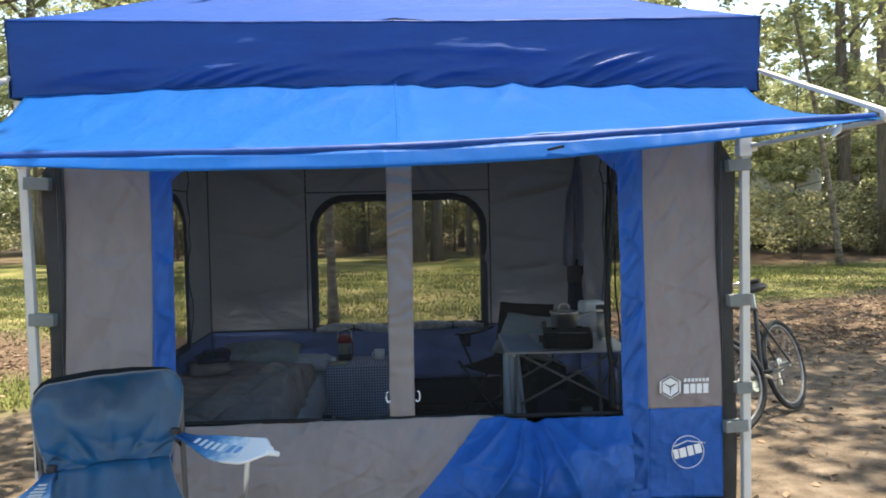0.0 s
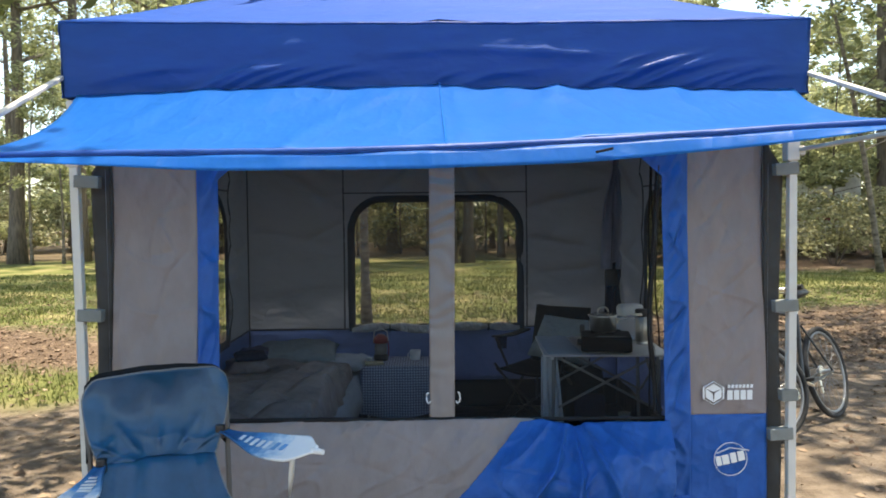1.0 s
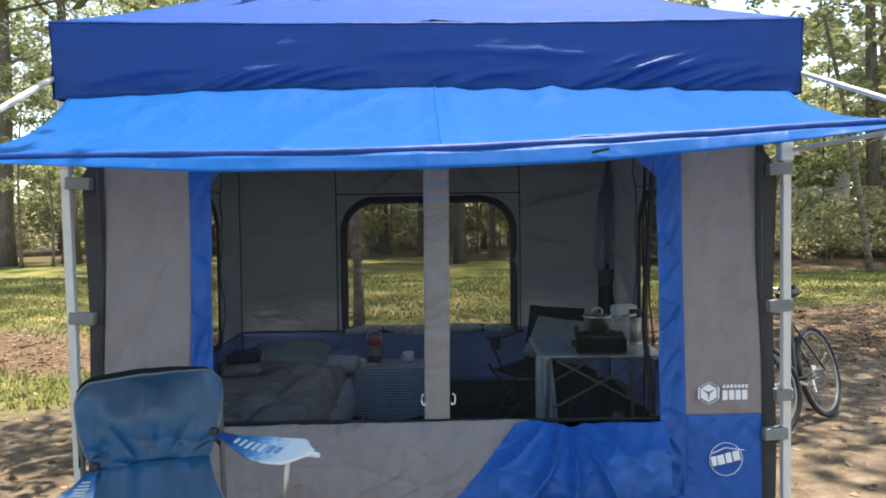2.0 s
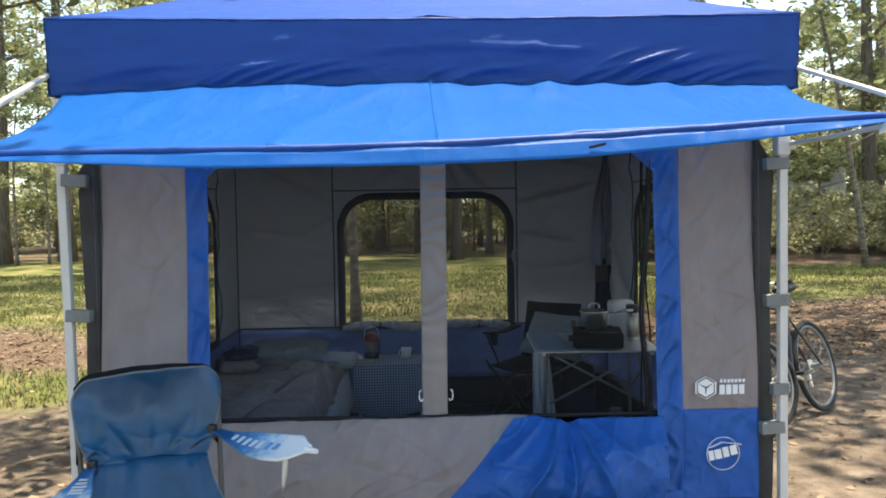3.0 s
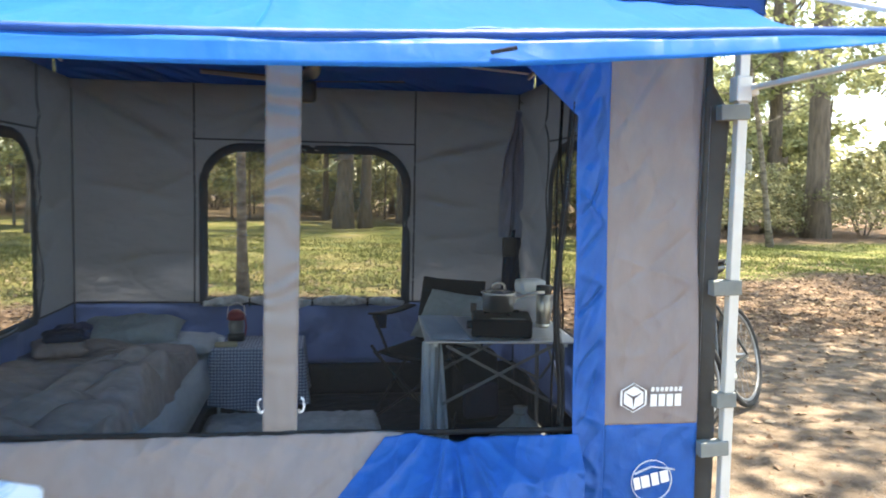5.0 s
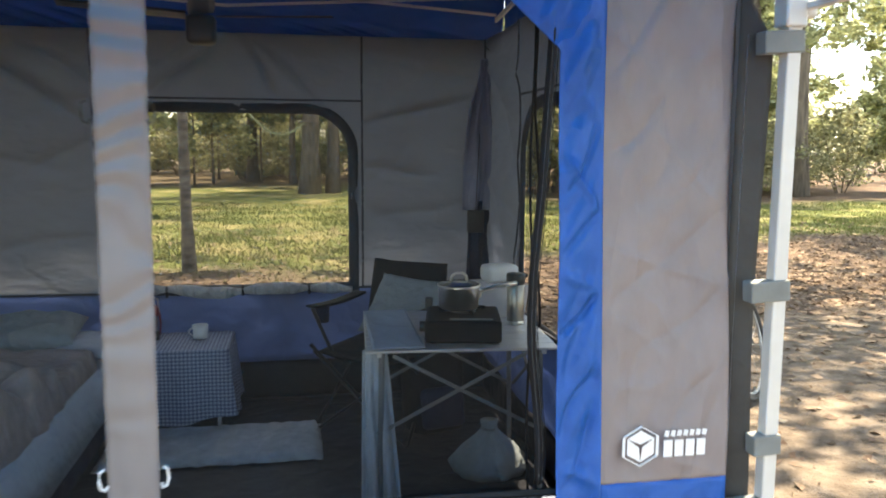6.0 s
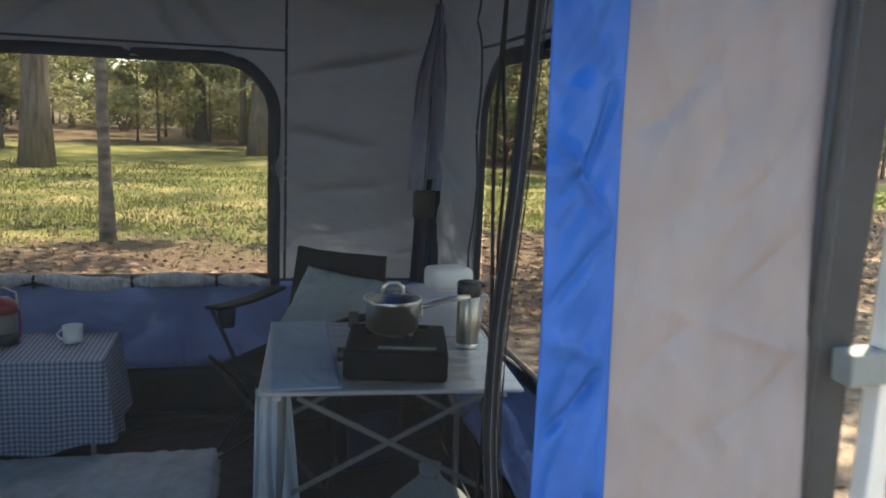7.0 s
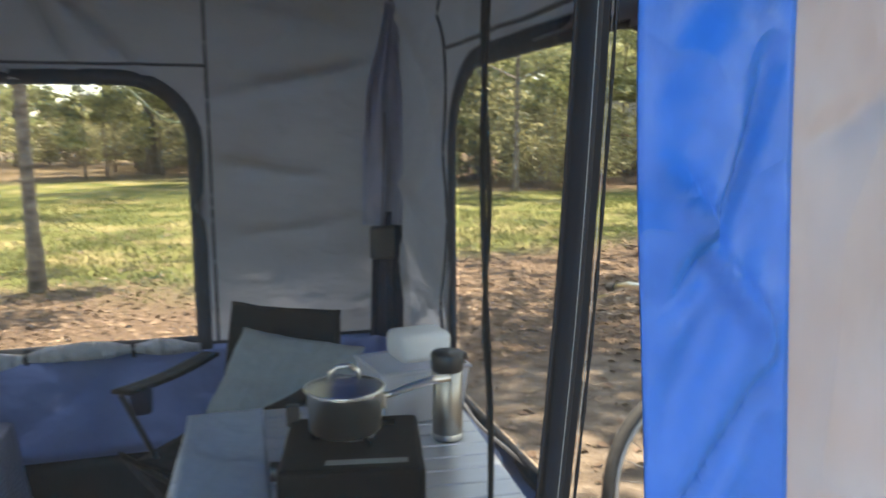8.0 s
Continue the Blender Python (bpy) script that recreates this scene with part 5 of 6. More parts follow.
    prof = [(0.0, 0.0), (0.13, 0.005), (0.15, 0.05), (0.10, 0.12), (0.05, 0.17), (0.028, 0.20), (0.034, 0.235), (0.0, 0.23)]
    bm = lathe(prof, 40)
    for v in bm.verts:
        a = math.atan2(v.co.y, v.co.x)
        v.co.x *= 1.15 + 0.06 * math.sin(7 * a)
        v.co.y *= 1 + 0.08 * math.sin(9 * a + 1)
    part("bag_cloth", bm, M_PILLOW, bg, smooth=True)
    part("cord", tube([(0.036 * math.cos(k), 0.034 * math.sin(k), 0.198) for k in range(6)], 0.004, 6, True), M_STRAP, bg)
    bl = thing("picnic_blanket", pose(1.22, 0.98, 0.016, 0, 0, 5), "folded blue gingham blanket under the table", "blanket")
    for k in range(3):
        lay_weave(part("fold", rounded_box((0.36 - 0.01 * k, 0.24, 0.022), 0.010, 3, (0, 0.004 * k, 0.012 + 0.022 * k)), M_CHECK, bl, smooth=True))
    bp = thing("backpack", pose(1.02, 2.02, 0.016, -8, 0, 15), "dark backpack standing behind the table legs", "backpack")
    part("pack_body", rounded_box((0.30, 0.20, 0.44), 0.07, 4, (0, 0, 0.22)), M_DARK, bp, smooth=True)
    part("pocket", rounded_box((0.22, 0.07, 0.20), 0.03, 3, (0, -0.11, 0.14)), M_NAVY, bp, smooth=True)


build_cook_table()


# ---- black camp chair in the far corner ----
def build_inner_chair():
    m = pose(0.803, 2.236, -0.005, 0, 0, -35)
    c = thing("camp_chair", m, "black folding camp chair with armrests in the tent corner", "chair")

    def back(u, v):
        x = lerp(-0.22, 0.215, u)
        return Vector((x, 0.17 + 0.11 * v - 0.03 * math.sin(math.pi * u), lerp(0.42, 0.822, v) + 0.006 * wob(x * 8, v * 3, 1)))
    part("backrest", sheet(back, 24, 24), M_DARK, c, smooth=True, thick=0.014)

    def seat(u, v):
        return Vector((lerp(-0.24, 0.24, u), lerp(-0.26, 0.20, v), 0.42 - 0.05 * math.sin(math.pi * u) * math.sin(math.pi * (0.2 + 0.8 * v))))
    part("seat", sheet(seat, 20, 20), M_DARK, c, smooth=True, thick=0.012)
    for sx in (-1, 1):
        y = -0.28
        arm = part("armrest", sheet(lambda u, v: Vector((sx * lerp(0.235, 0.305, u), lerp(-0.27, 0.20, v), 0.645 - 0.012 * math.sin(math.pi * v))), 6, 20), M_DARK, c, smooth=True, thick=0.012)
        if sx < 0:
            part("cup_holder", lathe([(0.036, 0.0), (0.036, -0.004), (0.031, -0.09), (0, -0.09)], 18), M_NAVY, arm, smooth=True, thick=0.003).location = (sx * 0.27, -0.18, 0.643)
        part("leg", bar(bmesh.new(), (sx * 0.27, -0.30, 0.0), (sx * 0.20, 0.20, 0.46), 0.009), M_PLASTIC, c)
        part("leg", bar(bmesh.new(), (sx * 0.27, 0.24, 0.0), (sx * 0.26, -0.30, 0.46), 0.009), M_PLASTIC, c)
        part("leg", bar(bmesh.new(), (sx * 0.27, -0.30, 0.005), (-sx * 0.27, -0.26, 0.42), 0.008), M_PLASTIC, c)
        part("arm_post", bar(bmesh.new(), (sx * 0.20, -0.20, 0.40), (sx * 0.27, -0.27, 0.640), 0.009), M_PLASTIC, c)
        part("back_post", bar(bmesh.new(), (sx * 0.21, 0.24, 0.10), (sx * 0.205, 0.28, 0.79), 0.009), M_PLASTIC, c)
    p = thing("pillow", pose(0.925, 2.20, 0.610, 48, 4, -36), "pale green grey pillow propped in the black camp chair", "pillow", "pillows")
    part("pillowcase", cushion(0.47, 0.36, 0.15, 30), M_PILLOW, p, smooth=True)


build_inner_chair()


# ---- clothes hung in the corner ----
def build_clothes():
    h = thing("hanging_shirt", pose(1.36, 2.60, 0), "blue grey shirt hung in the tent corner", "shirt")

    def shirt(u, v):
        z = lerp(1.08, 1.91, v)
        w = lerp(0.085, 0.02, smoothstep(0.55, 1.0, v))
        return Vector((lerp(-w, w, u) + 0.03 * v, 0.024 * math.sin(u * 15 + 3 * wob(u * 2, z * 2, 1)) + 0.01 * wob(u * 5, z * 5, 3), z))
    part("shirt_cloth", sheet(shirt, 34, 50), M_SHIRT, h, smooth=True, thick=0.004)
    part("hanger_hook", tube([(0.03, 0, 1.90), (0.03, 0, 1.95), (0.045, 0, 1.97), (0.055, 0.0, 1.955)], 0.003, 6), M_PLASTIC, h)
    part("hanger_cord", tube([(0.04, 0, 1.965), (0.045, 0.05, 2.0), (0.05, 0.10, 2.03)], 0.003, 6), M_PLASTIC, h)
    j = thing("hanging_trousers", pose(1.375, 2.62, 0), "dark navy trousers hung under the shirt", "trousers")

    def legs(u, v):
        z = lerp(0.64, 1.13, v)
        w = lerp(0.075, 0.055, v)
        return Vector((lerp(-w, w, u), 0.02 * math.sin(u * 11 + 2 * wob(u, z * 3, 2)), z))
    part("trouser_cloth", sheet(legs, 28, 36), M_NAVY, j, smooth=True, thick=0.005)
    b = thing("pouch", pose(1.335, 2.545, 0.955), "small black pouch hung in the corner", "pouch")
    part("pouch_body", rounded_box((0.095, 0.03, 0.125), 0.012, 3, (0, 0, 0.065)), M_PLASTIC, b, smooth=True)
    part("pouch_cord", tube([(0, 0, 0.12), (0.01, 0.01, 0.30), (0.03, 0.05, 0.55)], 0.002, 5), M_PLASTIC, b)


build_clothes()


# ---- rolled window cover, ceiling fan ----
def build_roll():
    r = thing("rolled_window_cover", pose(0, 0, 0), "pale window cover rolled up and strapped below the back window", "window cover")
    pts, rad = [], []
    for k in range(61):
        x = lerp(-0.63, 0.66, k / 60)
        pinch = min(abs(x + 0.34), abs(x - 0.06), abs(x - 0.42), abs(x + 0.62), abs(x - 0.64))
        pts.append((x, BY - 0.045, 0.640 + 0.012 * wob(x * 4, 0, 0) - 0.010 * math.cos(x * 9)))
        rad.append(0.017 + 0.016 * smoothstep(0, 0.10, pinch) + 0.005 * wob(x * 14, 1, 1))
    part("roll", tube(pts, rad, 12), M_ROLL, r, smooth=True)
    for x in (-0.34, 0.06, 0.42):
        part("strap", tube([(x, BY - 0.045 + 0.024 * math.cos(a / 10 * 2 * math.pi), 0.640 + 0.026 * math.sin(a / 10 * 2 * math.pi)) for a in range(10)], 0.007, 6, True), M_BLACK, r)


build_roll()


def build_fan():
    f = thing("hanging_fan", pose(0.045, 1.21, 1.775), "dark battery fan hung from the canopy peak", "fan")
    part("housing", rounded_box((0.10, 0.09, 0.10), 0.02, 3, (0, 0, 0.05)), M_PLASTIC, f, smooth=True)
    part("rod", bar(bmesh.new(), (0, 0.0, 0.10), (-0.02, 0.10, 0.46), 0.008), M_PLASTIC, f)
    for k in range(4):
        a = k * math.pi / 2 + 0.12
        m3 = Matrix.Rotation(a, 4, "Z")
        bm = sheet(lambda u, v: m3 @ Vector((lerp(0.05, 0.46, u), lerp(-0.045, 0.045, v) * (0.6 + 0.4 * math.sin(math.pi * min(1, u + 0.25))), 0.098 + 0.012 * (v - 0.5) + 0.02 * u)), 14, 4)
        part("blade", bm, M_PLASTIC, f, smooth=True, thick=0.004)


build_fan()


# ---- blue camp chair in front ----
def build_front_chair():
    c = thing("camp_chair", pose(0, 0, 0), "blue folding camp chair with white-printed armrests before the tent", "chair")
    BL, BR = Vector((-1.235, -0.70, 0.925)), Vector((-0.785, -0.535, 0.945))
    fwd = Vector((0.345, -0.94, 0)).normalized()
    side = Vector((0.94, 0.345, 0))

    def back(u, v):
        # v 1 at the top edge, 0 at the crease where back and seat meet; round upper corners
        e = abs(2 * u - 1)
        p = BL.lerp(BR, u)
        mid = (BL + BR) / 2
        p = mid + (p - mid) * (1 - 0.24 * (1 - v) ** 2.2 - 0.03 * max(0, v - 0.9) * 10 * e)
        z = lerp(0.655, p.z + 0.010 * math.sin(math.pi * u) - 0.035 * max(0.0, e - 0.8) / 0.2 * max(0.0, e - 0.8) / 0.2, v)
        sink = 0.055 * math.sin(math.pi * u) * math.sin(math.pi * (0.1 + 0.85 * v))
        # slack folds that gather towards the crease
        slack = 0.011 * (1 - abs(math.sin(9.5 * v + 3.5 * (u - 0.5) ** 2 + 1.8 * wob(u * 3, v * 2, 11)))) ** 2 * smoothstep(0.42, 0.08, v)
        fan = 0.016 * (1 - abs(math.sin(8 * (u - 0.5) / (0.35 + v)))) ** 2 * smoothstep(0.6, 0.15, v) * smoothstep(0, 0.2, v)
        pulls = slack + 0.9 * fan + 0.016 * wob(u * 6, v * 2.2, 4) + 0.010 * math.sin(u * 26) * max(0.0, v - 0.8) * 3 * math.exp(-((u - 0.7) / 0.15) ** 2)
        side_tuck = 0.03 * (1 - v) ** 2 * e
        return Vector((p.x, p.y, z)) + fwd * (0.05 * (1 - v) - sink + pulls + side_tuck)
    part("backrest", sheet(back, 70, 70), M_CHAIR, c, smooth=True, thick=0.006)
    part("top_piping", tube([back(k / 40, 1.0) + Vector((0, 0, 0.002)) for k in range(41)], 0.0035, 6), M_BRACE, c)
    for u in (0.0, 1.0):
        part("side_piping", tube([back(u, k / 20) for k in range(21)], 0.0035, 6), M_BRACE, c)
    # dark mesh pocket behind the top edge
    part("back_pocket", sheet(lambda u, v: back(u, 1.0) - fwd * (0.05 * math.sin(math.pi * u) + 0.03) + Vector((0, 0, lerp(-0.25, 0.012 * (1 - u) + 0.004, v))), 20, 10), M_DARK, c, "black back pocket", smooth=True, thick=0.004)

    def seat(u, v):
        # drops behind the crease, then runs forward and spreads
        a = back(u, 0.0)
        spread = (u - 0.5) * 0.26 * smoothstep(0, 0.8, v)
        sag = 0.055 * math.sin(math.pi * u) * math.sin(math.pi * min(1, 0.25 + 0.75 * v))
        z = lerp(0.66, 0.50, smoothstep(0, 0.35, v) * 0.75 + 0.25 * v) - sag * smoothstep(0, 0.3, v) + 0.012 * wob(u * 5, v * 4, 7) * smoothstep(0, 0.2, v)
        return Vector((a.x, a.y, z)) + fwd * (0.44 * v - 0.006) + side * spread
    part("seat", sheet(seat, 36, 30), M_CHAIR, c, smooth=True, thick=0.006)
    part("seat_piping", tube([seat(1.0, k / 20) for k in range(21)], 0.0035, 6), M_BRACE, c)
    ends = ((Vector((-0.785, -0.60, 0.725)), Vector((-0.430, -0.86, 0.728)), 1), (Vector((-1.14, -0.80, 0.665)), Vector((-1.115, -1.10, 0.645)), -1))
    for a, b, s in ends:
        d = (b - a).normalized()
        wv = Vector((d.y, -d.x, 0)) * (-1)

        def arm(u, v):
            w = lerp(0.020, 0.058, smoothstep(0, 0.7, v)) * (1 - 0.75 * smoothstep(0.82, 1, v))
            return a.lerp(b, v) + wv * w * (2 * u - 1) + Vector((0, 0, -0.020 * math.sin(math.pi * v) + 0.006 * (2 * u - 1) ** 2 + (0.026 * (2 * u - 1) * smoothstep(0, 0.5, v) * smoothstep(1.1, 0.8, v) if s > 0 else 0.0)))
        bm = sheet(arm, 20, 48)
        fade = bm.verts.layers.float.new("fade")
        for vert in bm.verts:
            vert[fade] = (vert.co - a).dot(d) / (b - a).length
        armrest = part("armrest", bm, M_FADE, c, "blue armrest fading to white vinyl", smooth=True, thick=0.008)
        # unreadable print as plain bars
        rot = Matrix.Rotation(math.atan2(d.y, d.x), 4, "Z") @ Matrix.Rotation(0.36 if s > 0 else 0.0, 4, "X")
        for k, (v0, ww) in enumerate(((0.22, 0.026), (0.29, 0.034), (0.36, 0.044), (0.43, 0.040), (0.50, 0.042), (0.59, 0.040), (0.67, 0.034))):
            p = arm(0.5, v0) + Vector((0, 0, 0.0075))
            part("print_bar", box(bmesh.new(), (0.017, ww, 0.001), p, rot), M_ARM if v0 < 0.53 else M_PRINT, armrest)
        part("arm_tip", bar(bmesh.new(), b - d * 0.01 + Vector((0, 0, 0.0)), b + d * 0.035, 0.012, 10, 0.008), M_ARM, c)
        foot = b + Vector((-0.03 * s + (0.0), -0.02, 0))
        part("front_leg", tube([b + d * -0.10 - Vector((0, 0, 0.012)), b + d * -0.11 - Vector((0, 0, 0.10)), b - d * 0.14 - Vector((0, 0, 0.30)), Vector((b.x - 0.02 * s, b.y - 0.02, 0.01))], 0.009, 8), M_STEEL, c, smooth=True)
        brk = a - d * 0.02
        part("hinge", rounded_box((0.03, 0.03, 0.05), 0.006, 2, brk), M_PLASTIC, c)
    for p, q in ((back(0, 1.0), Vector((-1.22, -0.60, 0.0))), (back(1, 1.0), Vector((-0.80, -0.44, 0.0)))):
        part("back_post", tube([p - Vector((0, 0, 0.02)) - fwd * 0.012, p.lerp(q, 0.5) - fwd * 0.02, q], 0.010, 8), M_BRACE, c)
    part("cross_leg", bar(bmesh.new(), (-1.22, -0.60, 0.01), tuple(seat(1, 1)), 0.009), M_STEEL, c)
    part("cross_leg", bar(bmesh.new(), (-0.80, -0.44, 0.01), tuple(seat(0, 1)), 0.009), M_STEEL, c)
    part("cross_leg", bar(bmesh.new(), tuple(seat(0, 1) * Vector((1, 1, 0)).length * 0 + Vector((seat(0, 1).x, seat(0, 1).y, 0.01))), tuple(seat(1, 1)), 0.009), M_STEEL, c)


build_front_chair()


# ---- bicycles ----
def make_wheel(bike, centre, r=0.335):
    w = part("wheel", bar(bmesh.new(), (centre[0], -0.045, centre[1]), (centre[0], 0.045, centre[1]), 0.018, 14), M_CHROME, bike, "spoked wheel")
    circle = lambda rr, n=44: [(centre[0] + rr * math.cos(k / n * 2 * math.pi), 0, centre[1] + rr * math.sin(k / n * 2 * math.pi)) for k in range(n)]
    part("tyre", tube(circle(r - 0.018), 0.019, 9, True), M_RUBBER, w, smooth=True)
    part("rim", tube(circle(r - 0.044), 0.010, 8, True), M_RIM, w, smooth=True)
    sp = bmesh.new()
    for k in range(28):
        a = k / 28 * 2 * math.pi
        s = 0.03 if k % 2 else -0.03
        bar(sp, (centre[0] + 0.016 * math.cos(a + 0.8), s, centre[1] + 0.016 * math.sin(a + 0.8)), (centre[0] + (r - 0.045) * math.cos(a), 0, centre[1] + (r - 0.045) * math.sin(a)), 0.0012, 4)
    part("spokes", sp, M_RIM, w)
    return w


def build_bicycle(m, label):
    """x runs from the rear wheel to the front one."""
    b = thing("bicycle", m, label, "bicycle")
    R = 0.335
    rear, front, crank = (0, R), (1.03, R), (0.43, 0.29)
    make_wheel(b, rear)
    front_wheel = make_wheel(b, front)
    front_wheel.matrix_basis = pose(front[0], 0, 0, 0, 0, -30) @ pose(-front[0], 0, 0)
    turn_bar = pose(0.86, 0, 0, 0, 0, -30) @ pose(-0.86, 0, 0)

    def steer(q):
        return turn_bar @ Vector(q)
    seat_top, head_top, head_low = (0.25, 0.78), (0.83, 0.86), (0.87, 0.70)
    P = lambda q, y=0.0: (q[0], y, q[1])
    for a, c2, r in ((crank, seat_top, 0.016), (crank, head_low, 0.018), (seat_top, head_top, 0.015), (head_top, head_low, 0.019)):
        part("frame_tube", bar(bmesh.new(), P(a), P(c2), r, 12), M_FRAME, b)
    for y in (-0.05, 0.05):
        part("chain_stay", bar(bmesh.new(), P(rear, y), P(crank, y * 0.5), 0.009), M_FRAME, b)
        part("seat_stay", bar(bmesh.new(), P(rear, y), P((0.27, 0.70), y * 0.4), 0.008), M_FRAME, b)
        part("fork_blade", tube([P(front, y), P((0.93, 0.52), y), P(head_low, y * 0.6)], 0.011, 8), M_FRAME, b)
    part("seat_post", bar(bmesh.new(), P(seat_top), P((0.22, 0.90)), 0.012), M_CHROME, b)
    bm = cushion(0.27, 0.15, 0.07, 4, nu=14, nv=10)
    for v in bm.verts:
        v.co.y *= 1 - 0.75 * smoothstep(-0.02, 0.14, v.co.x)
        v.co += Vector((0.22, 0, 0.93))
    part("saddle", bm, M_PLASTIC, b, smooth=True)
    part("stem", tube([P(head_top), P((0.81, 0.92)), P((0.87, 0.95))], 0.014, 8), M_CHROME, b)
    part("handlebar", tube([steer(q) for q in ((0.80, -0.30, 0.96), (0.84, -0.18, 0.97), (0.87, 0, 0.95), (0.84, 0.18, 0.97), (0.80, 0.30, 0.96))], 0.012, 8), M_CHROME, b, smooth=True)
    for s in (-1, 1):
        part("grip", bar(bmesh.new(), steer((0.80, s * 0.30, 0.96)), steer((0.755, s * 0.40, 0.955)), 0.017, 10), M_RUBBER, b)
        part("brake_lever", tube([steer(q) for q in ((0.83, s * 0.22, 0.96), (0.88, s * 0.27, 0.945), (0.85, s * 0.36, 0.935))], 0.006, 6), M_CHROME, b)
    part("cable", tube([(0.85, 0.22, 1.0), (0.98, 0.12, 1.02), (0.96, 0.03, 0.85), (0.90, 0.02, 0.72)], 0.003, 5), M_RUBBER, b)
    ring = bmesh.new()
    bmesh.ops.create_cone(ring, cap_ends=True, segments=30, radius1=0.085, radius2=0.085, depth=0.006, matrix=pose(crank[0], -0.055, crank[1], 90, 0, 0))
    part("chainring", ring, M_CHROME, b)
    part("sprocket", bar(bmesh.new(), P(rear, -0.05), P(rear, -0.028), 0.05, 20), M_CHROME, b)
    part("derailleur", rounded_box((0.03, 0.02, 0.10), 0.006, 2, (rear[0] + 0.02, -0.055, R - 0.10)), M_CHROME, b)
    for z in (0.085, -0.05):
        part("chain", bar(bmesh.new(), (crank[0], -0.055, crank[1] + z), (rear[0], -0.045, R + (0.05 if z > 0 else -0.10)), 0.004, 6), M_RUBBER, b)
    for s in (-1, 1):
        a = -0.35 if s < 0 else math.pi - 0.35
        e = (crank[0] - 0.17 * math.cos(a), crank[1] + 0.17 * math.sin(a))
        arm = part("crank_arm", bar(bmesh.new(), P(crank, s * 0.07), P(e, s * 0.08), 0.010), M_CHROME, b)
        part("pedal", rounded_box((0.09, 0.085, 0.022), 0.006, 2, (e[0], s * 0.135, e[1])), M_PLASTIC, arm)
    return b


def lean_pose(rear, front, lean):
    d = Vector(front) - Vector(rear)
    return pose(rear[0], rear[1], 0.0, 0, 0, math.degrees(math.atan2(d.y, d.x))) @ pose(0, 0, 0, lean, 0, 0)


build_bicycle(lean_pose((2.93, 2.26), (2.16, 1.575), 15), "dark city bicycle parked beside the tent")


# ---- white camper far off ----
def build_camper():
    c = thing("camper_trailer", pose(16.4, 29.0, 0, 0, 0, 66) @ Matrix.Scale(1.12, 4), "white camper trailer far off between the trees", "camper")
    part("body", rounded_box((4.6, 2.2, 2.3), 0.25, 4, (0, 0, 1.75)), surface("white gel coat", (0.8, 0.8, 0.8), 0.35), c, smooth=False)
    part("stripe", rounded_box((4.62, 2.22, 0.2), 0.05, 2, (0, 0, 1.25)), M_RED, c)
    for x in (-1.2, 0.9):
        part("window", rounded_box((0.9, 2.22, 0.6), 0.08, 2, (x, 0, 2.0)), M_GLASS, c)
    for x in (-0.4, 0.4):
        part("wheel", bar(bmesh.new(), (x, -1.12, 0.35), (x, 1.12, 0.35), 0.35, 20), M_RUBBER, c)
    part("chassis", box(bmesh.new(), (4.4, 1.6, 0.15), (0, 0, 0.55)), M_FRAME, c)


build_camper()

# ---- scattered ground cover ----
def scatter(name, label, category, count, area, keep, make, mat, seed):
    """Many tiny pieces in one mesh; keep(x, y) is the chance of a piece, make(rng, x, y, z) gives one quad's corners."""
    rng = np.random.default_rng(seed)
    V, F = [], []
    x0, x1, y0, y1 = area
    while len(F) < count:
        x, y = rng.uniform(x0, x1), rng.uniform(y0, y1)
        if rng.random() > keep(x, y):
            continue
        q = make(rng, x, y, ground_height(x, y))
        F.append(list(range(len(V), len(V) + len(q))))
        V += q
    me = bpy.data.meshes.new(name)
    me.from_pydata(V, [], F)
    me.materials.append(mat)
    return tagged(new(name, me), label, category, kind="stuff")


def outside_tent(x, y):
    return 0.0 if -1.5 < x < 1.5 and -0.05 < y < 2.9 else 1.0


def dead_leaf(rng, x, y, z):
    s = 0.012 + 0.034 * rng.random() ** 1.6
    a = rng.uniform(0, 6.28)
    c, d = math.cos(a), math.sin(a)
    lift = rng.uniform(0.0, 0.02)
    t = rng.uniform(-0.4, 0.4)
    return [(x - c * s, y - d * s, z + 0.004), (x + d * s * 0.55, y - c * s * 0.55, z + 0.006 + lift), (x + c * s, y + d * s, z + 0.005 + lift * t + 0.004), (x - d * s * 0.55, y + c * s * 0.55, z + 0.005)]


def grass_blade(rng, x, y, z):
    h = rng.uniform(0.015, 0.065) * (0.5 + 1.1 * max(0.0, 0.5 + wob(x, y, 11, 0.6)))
    a = rng.uniform(0, 6.28)
    w = rng.uniform(0.004, 0.009) * (1 + 0.05 * y)
    lx, ly = rng.normal(0, 0.35) * h, rng.normal(0, 0.35) * h
    c, d = math.cos(a) * w, math.sin(a) * w
    return [(x - c, y - d, z - 0.005), (x + c, y + d, z - 0.005), (x + lx + c * 0.2, y + ly + d * 0.2, z + h)]


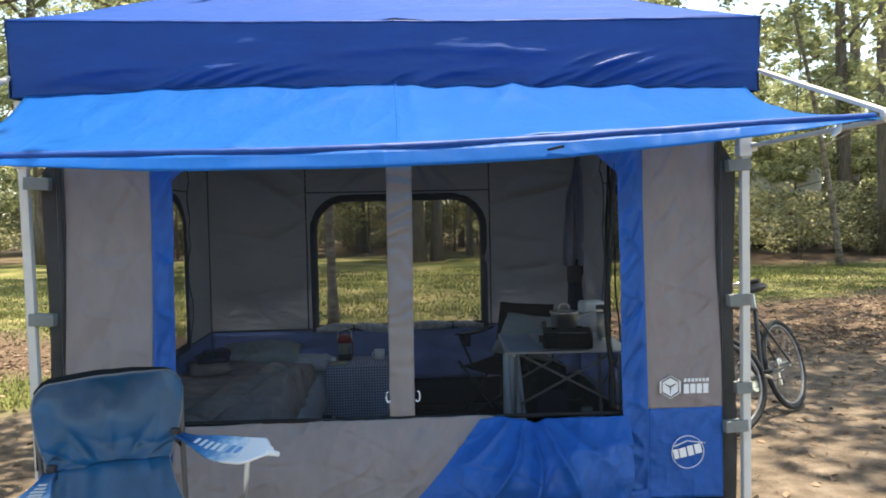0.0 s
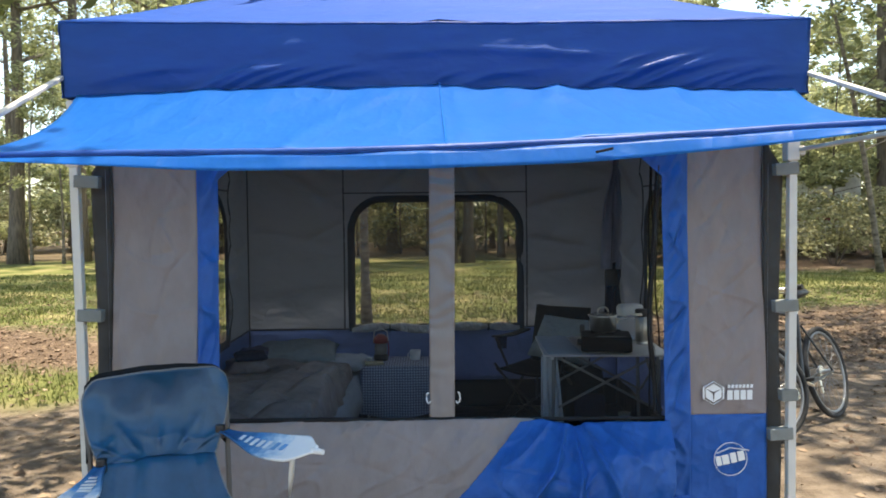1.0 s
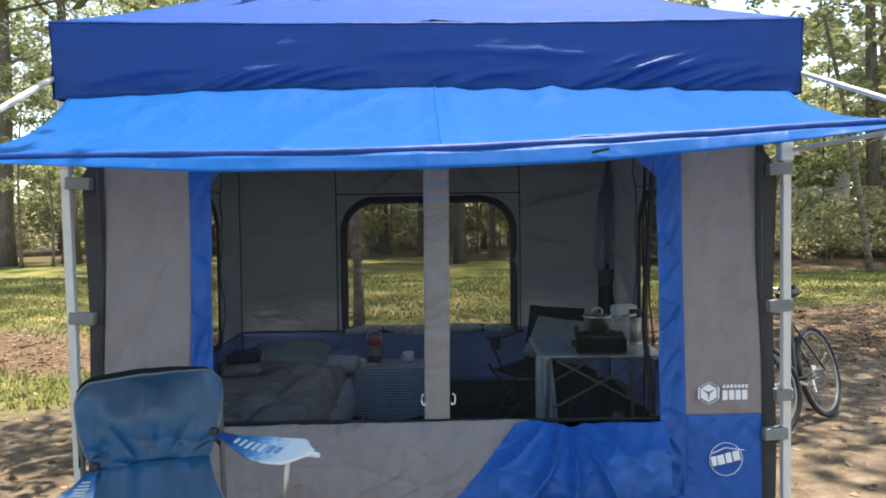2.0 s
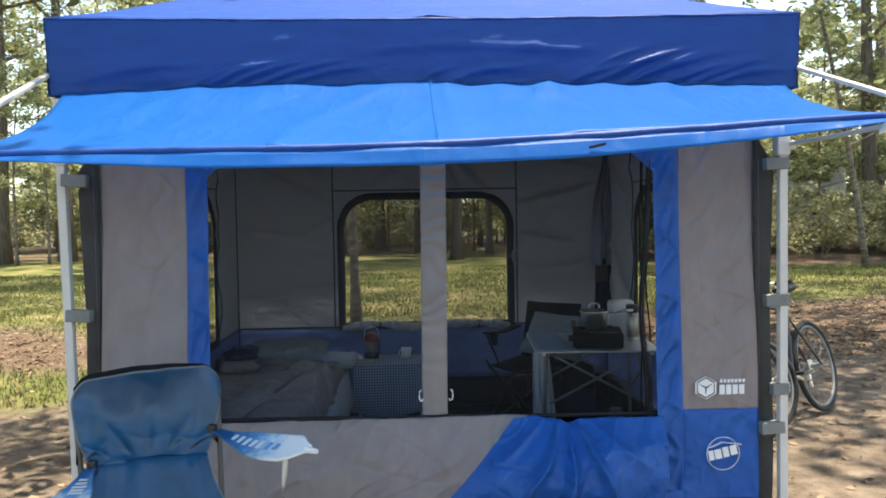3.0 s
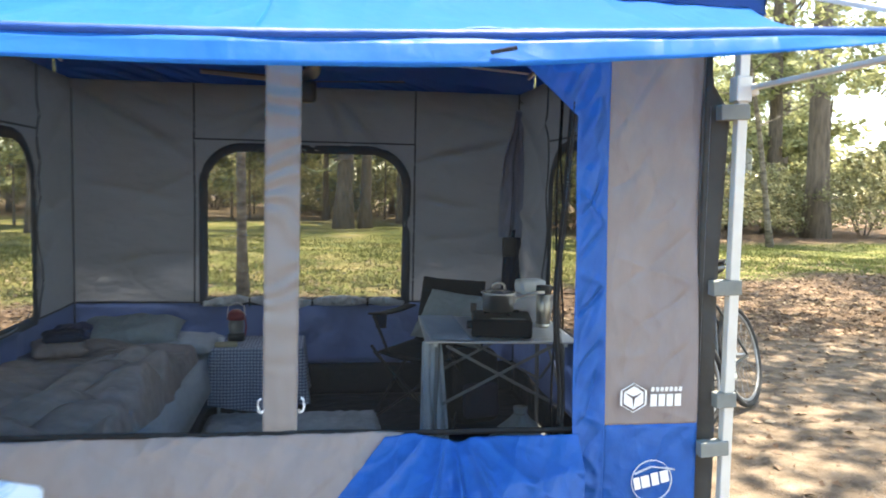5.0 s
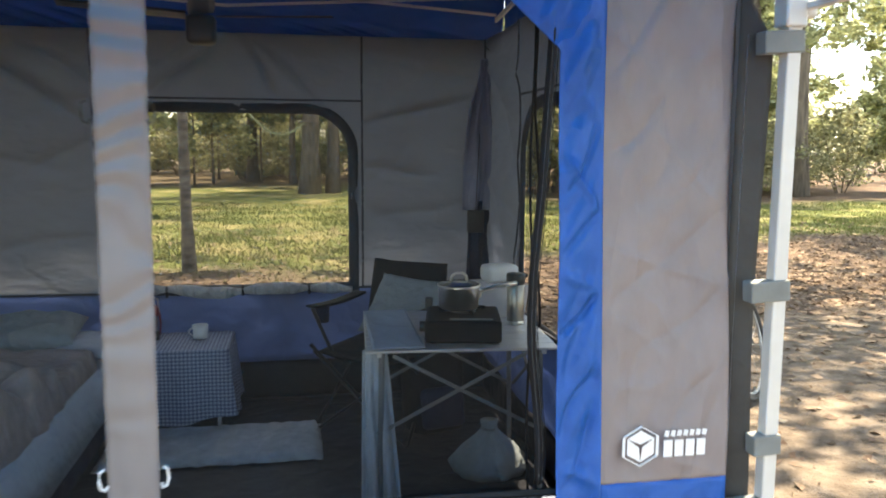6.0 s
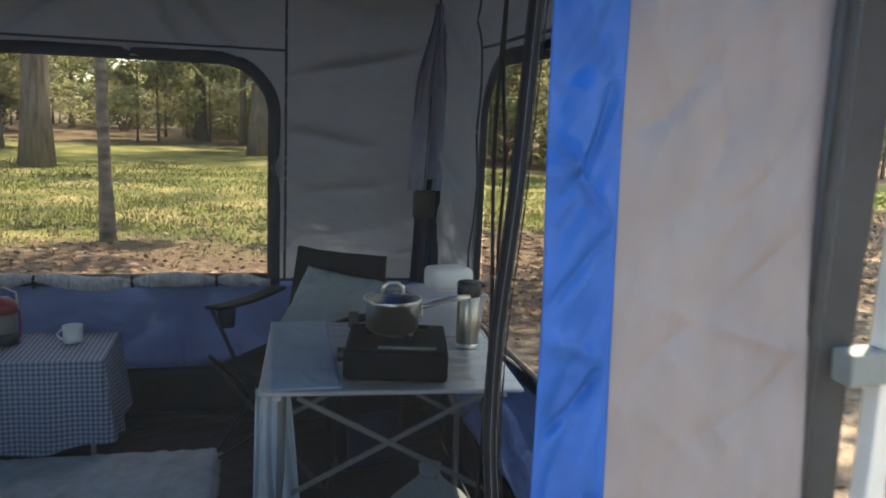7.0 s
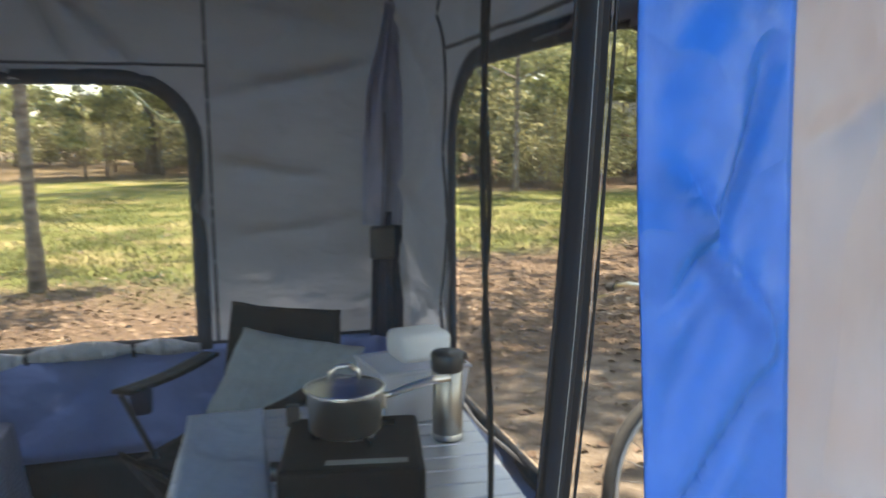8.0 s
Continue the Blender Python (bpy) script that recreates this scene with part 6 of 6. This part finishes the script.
def leaf_litter_material(name, stops, glow=0.0):
    m, n, l, b = material(name)
    g = n.new("ShaderNodeNewGeometry")
    patch = noise_tex(n, l, 0.8, 3)
    both = n.new("ShaderNodeMath")
    both.operation = "MULTIPLY_ADD"
    l.new(g.outputs["Random Per Island"], both.inputs[0])
    both.inputs[1].default_value = 0.6
    l.new(patch, both.inputs[2])
    less = n.new("ShaderNodeMath")
    less.operation = "SUBTRACT"
    less.inputs[1].default_value = 0.3
    l.new(both.outputs[0], less.inputs[0])
    l.new(ramp(n, l, less.outputs[0], stops), b.inputs["Base Color"])
    b.inputs["Roughness"].default_value = 0.8
    if glow:
        t = n.new("ShaderNodeBsdfTranslucent")
        l.new(b.inputs["Base Color"].links[0].from_socket, t.inputs[0])
        mix = n.new("ShaderNodeMixShader")
        mix.inputs[0].default_value = glow
        l.new(b.outputs[0], mix.inputs[1])
        l.new(t.outputs[0], mix.inputs[2])
        l.new(mix.outputs[0], n["Material Output"].inputs["Surface"])
    return m


M_DEAD = leaf_litter_material("fallen oak leaves", [(0.0, (0.05, 0.033, 0.022)), (0.4, (0.145, 0.09, 0.057)), (0.8, (0.28, 0.20, 0.13)), (1.0, (0.44, 0.36, 0.25))])
M_GRASS = leaf_litter_material("woodland grass", [(0.0, (0.06, 0.08, 0.022)), (0.5, (0.13, 0.15, 0.045)), (0.85, (0.24, 0.225, 0.10)), (1.0, (0.34, 0.29, 0.16))], 0.5)
scatter("fallen_leaves", "brown fallen leaves over the ground", "leaves", 26000, (-9, 12, 2.6, 13), lambda x, y: outside_tent(x, y) * min(1, littered(x, y)), dead_leaf, M_DEAD, 1)
scatter("fallen_leaves", "scattered dry leaves on bare dirt", "leaves", 5200, (1.5, 9, -2.0, 7), lambda x, y: 0.25 + 0.75 * smoothstep(1, 5, y), dead_leaf, M_DEAD, 2)
scatter("fallen_leaves", "scattered dry leaves on bare dirt", "leaves", 900, (-6, -1.5, -1.5, 4), lambda x, y: 0.5, dead_leaf, M_DEAD, 4)
scatter("grass", "mown woodland grass", "grass", 70000, (-12, 16, 3, 20), lambda x, y: grassy(x, y) * (1.2 - 0.04 * y) * (0.35 + 0.65 * smoothstep(-0.4, 0.3, wob(x, y, 21, 0.8))), grass_blade, M_GRASS, 3)
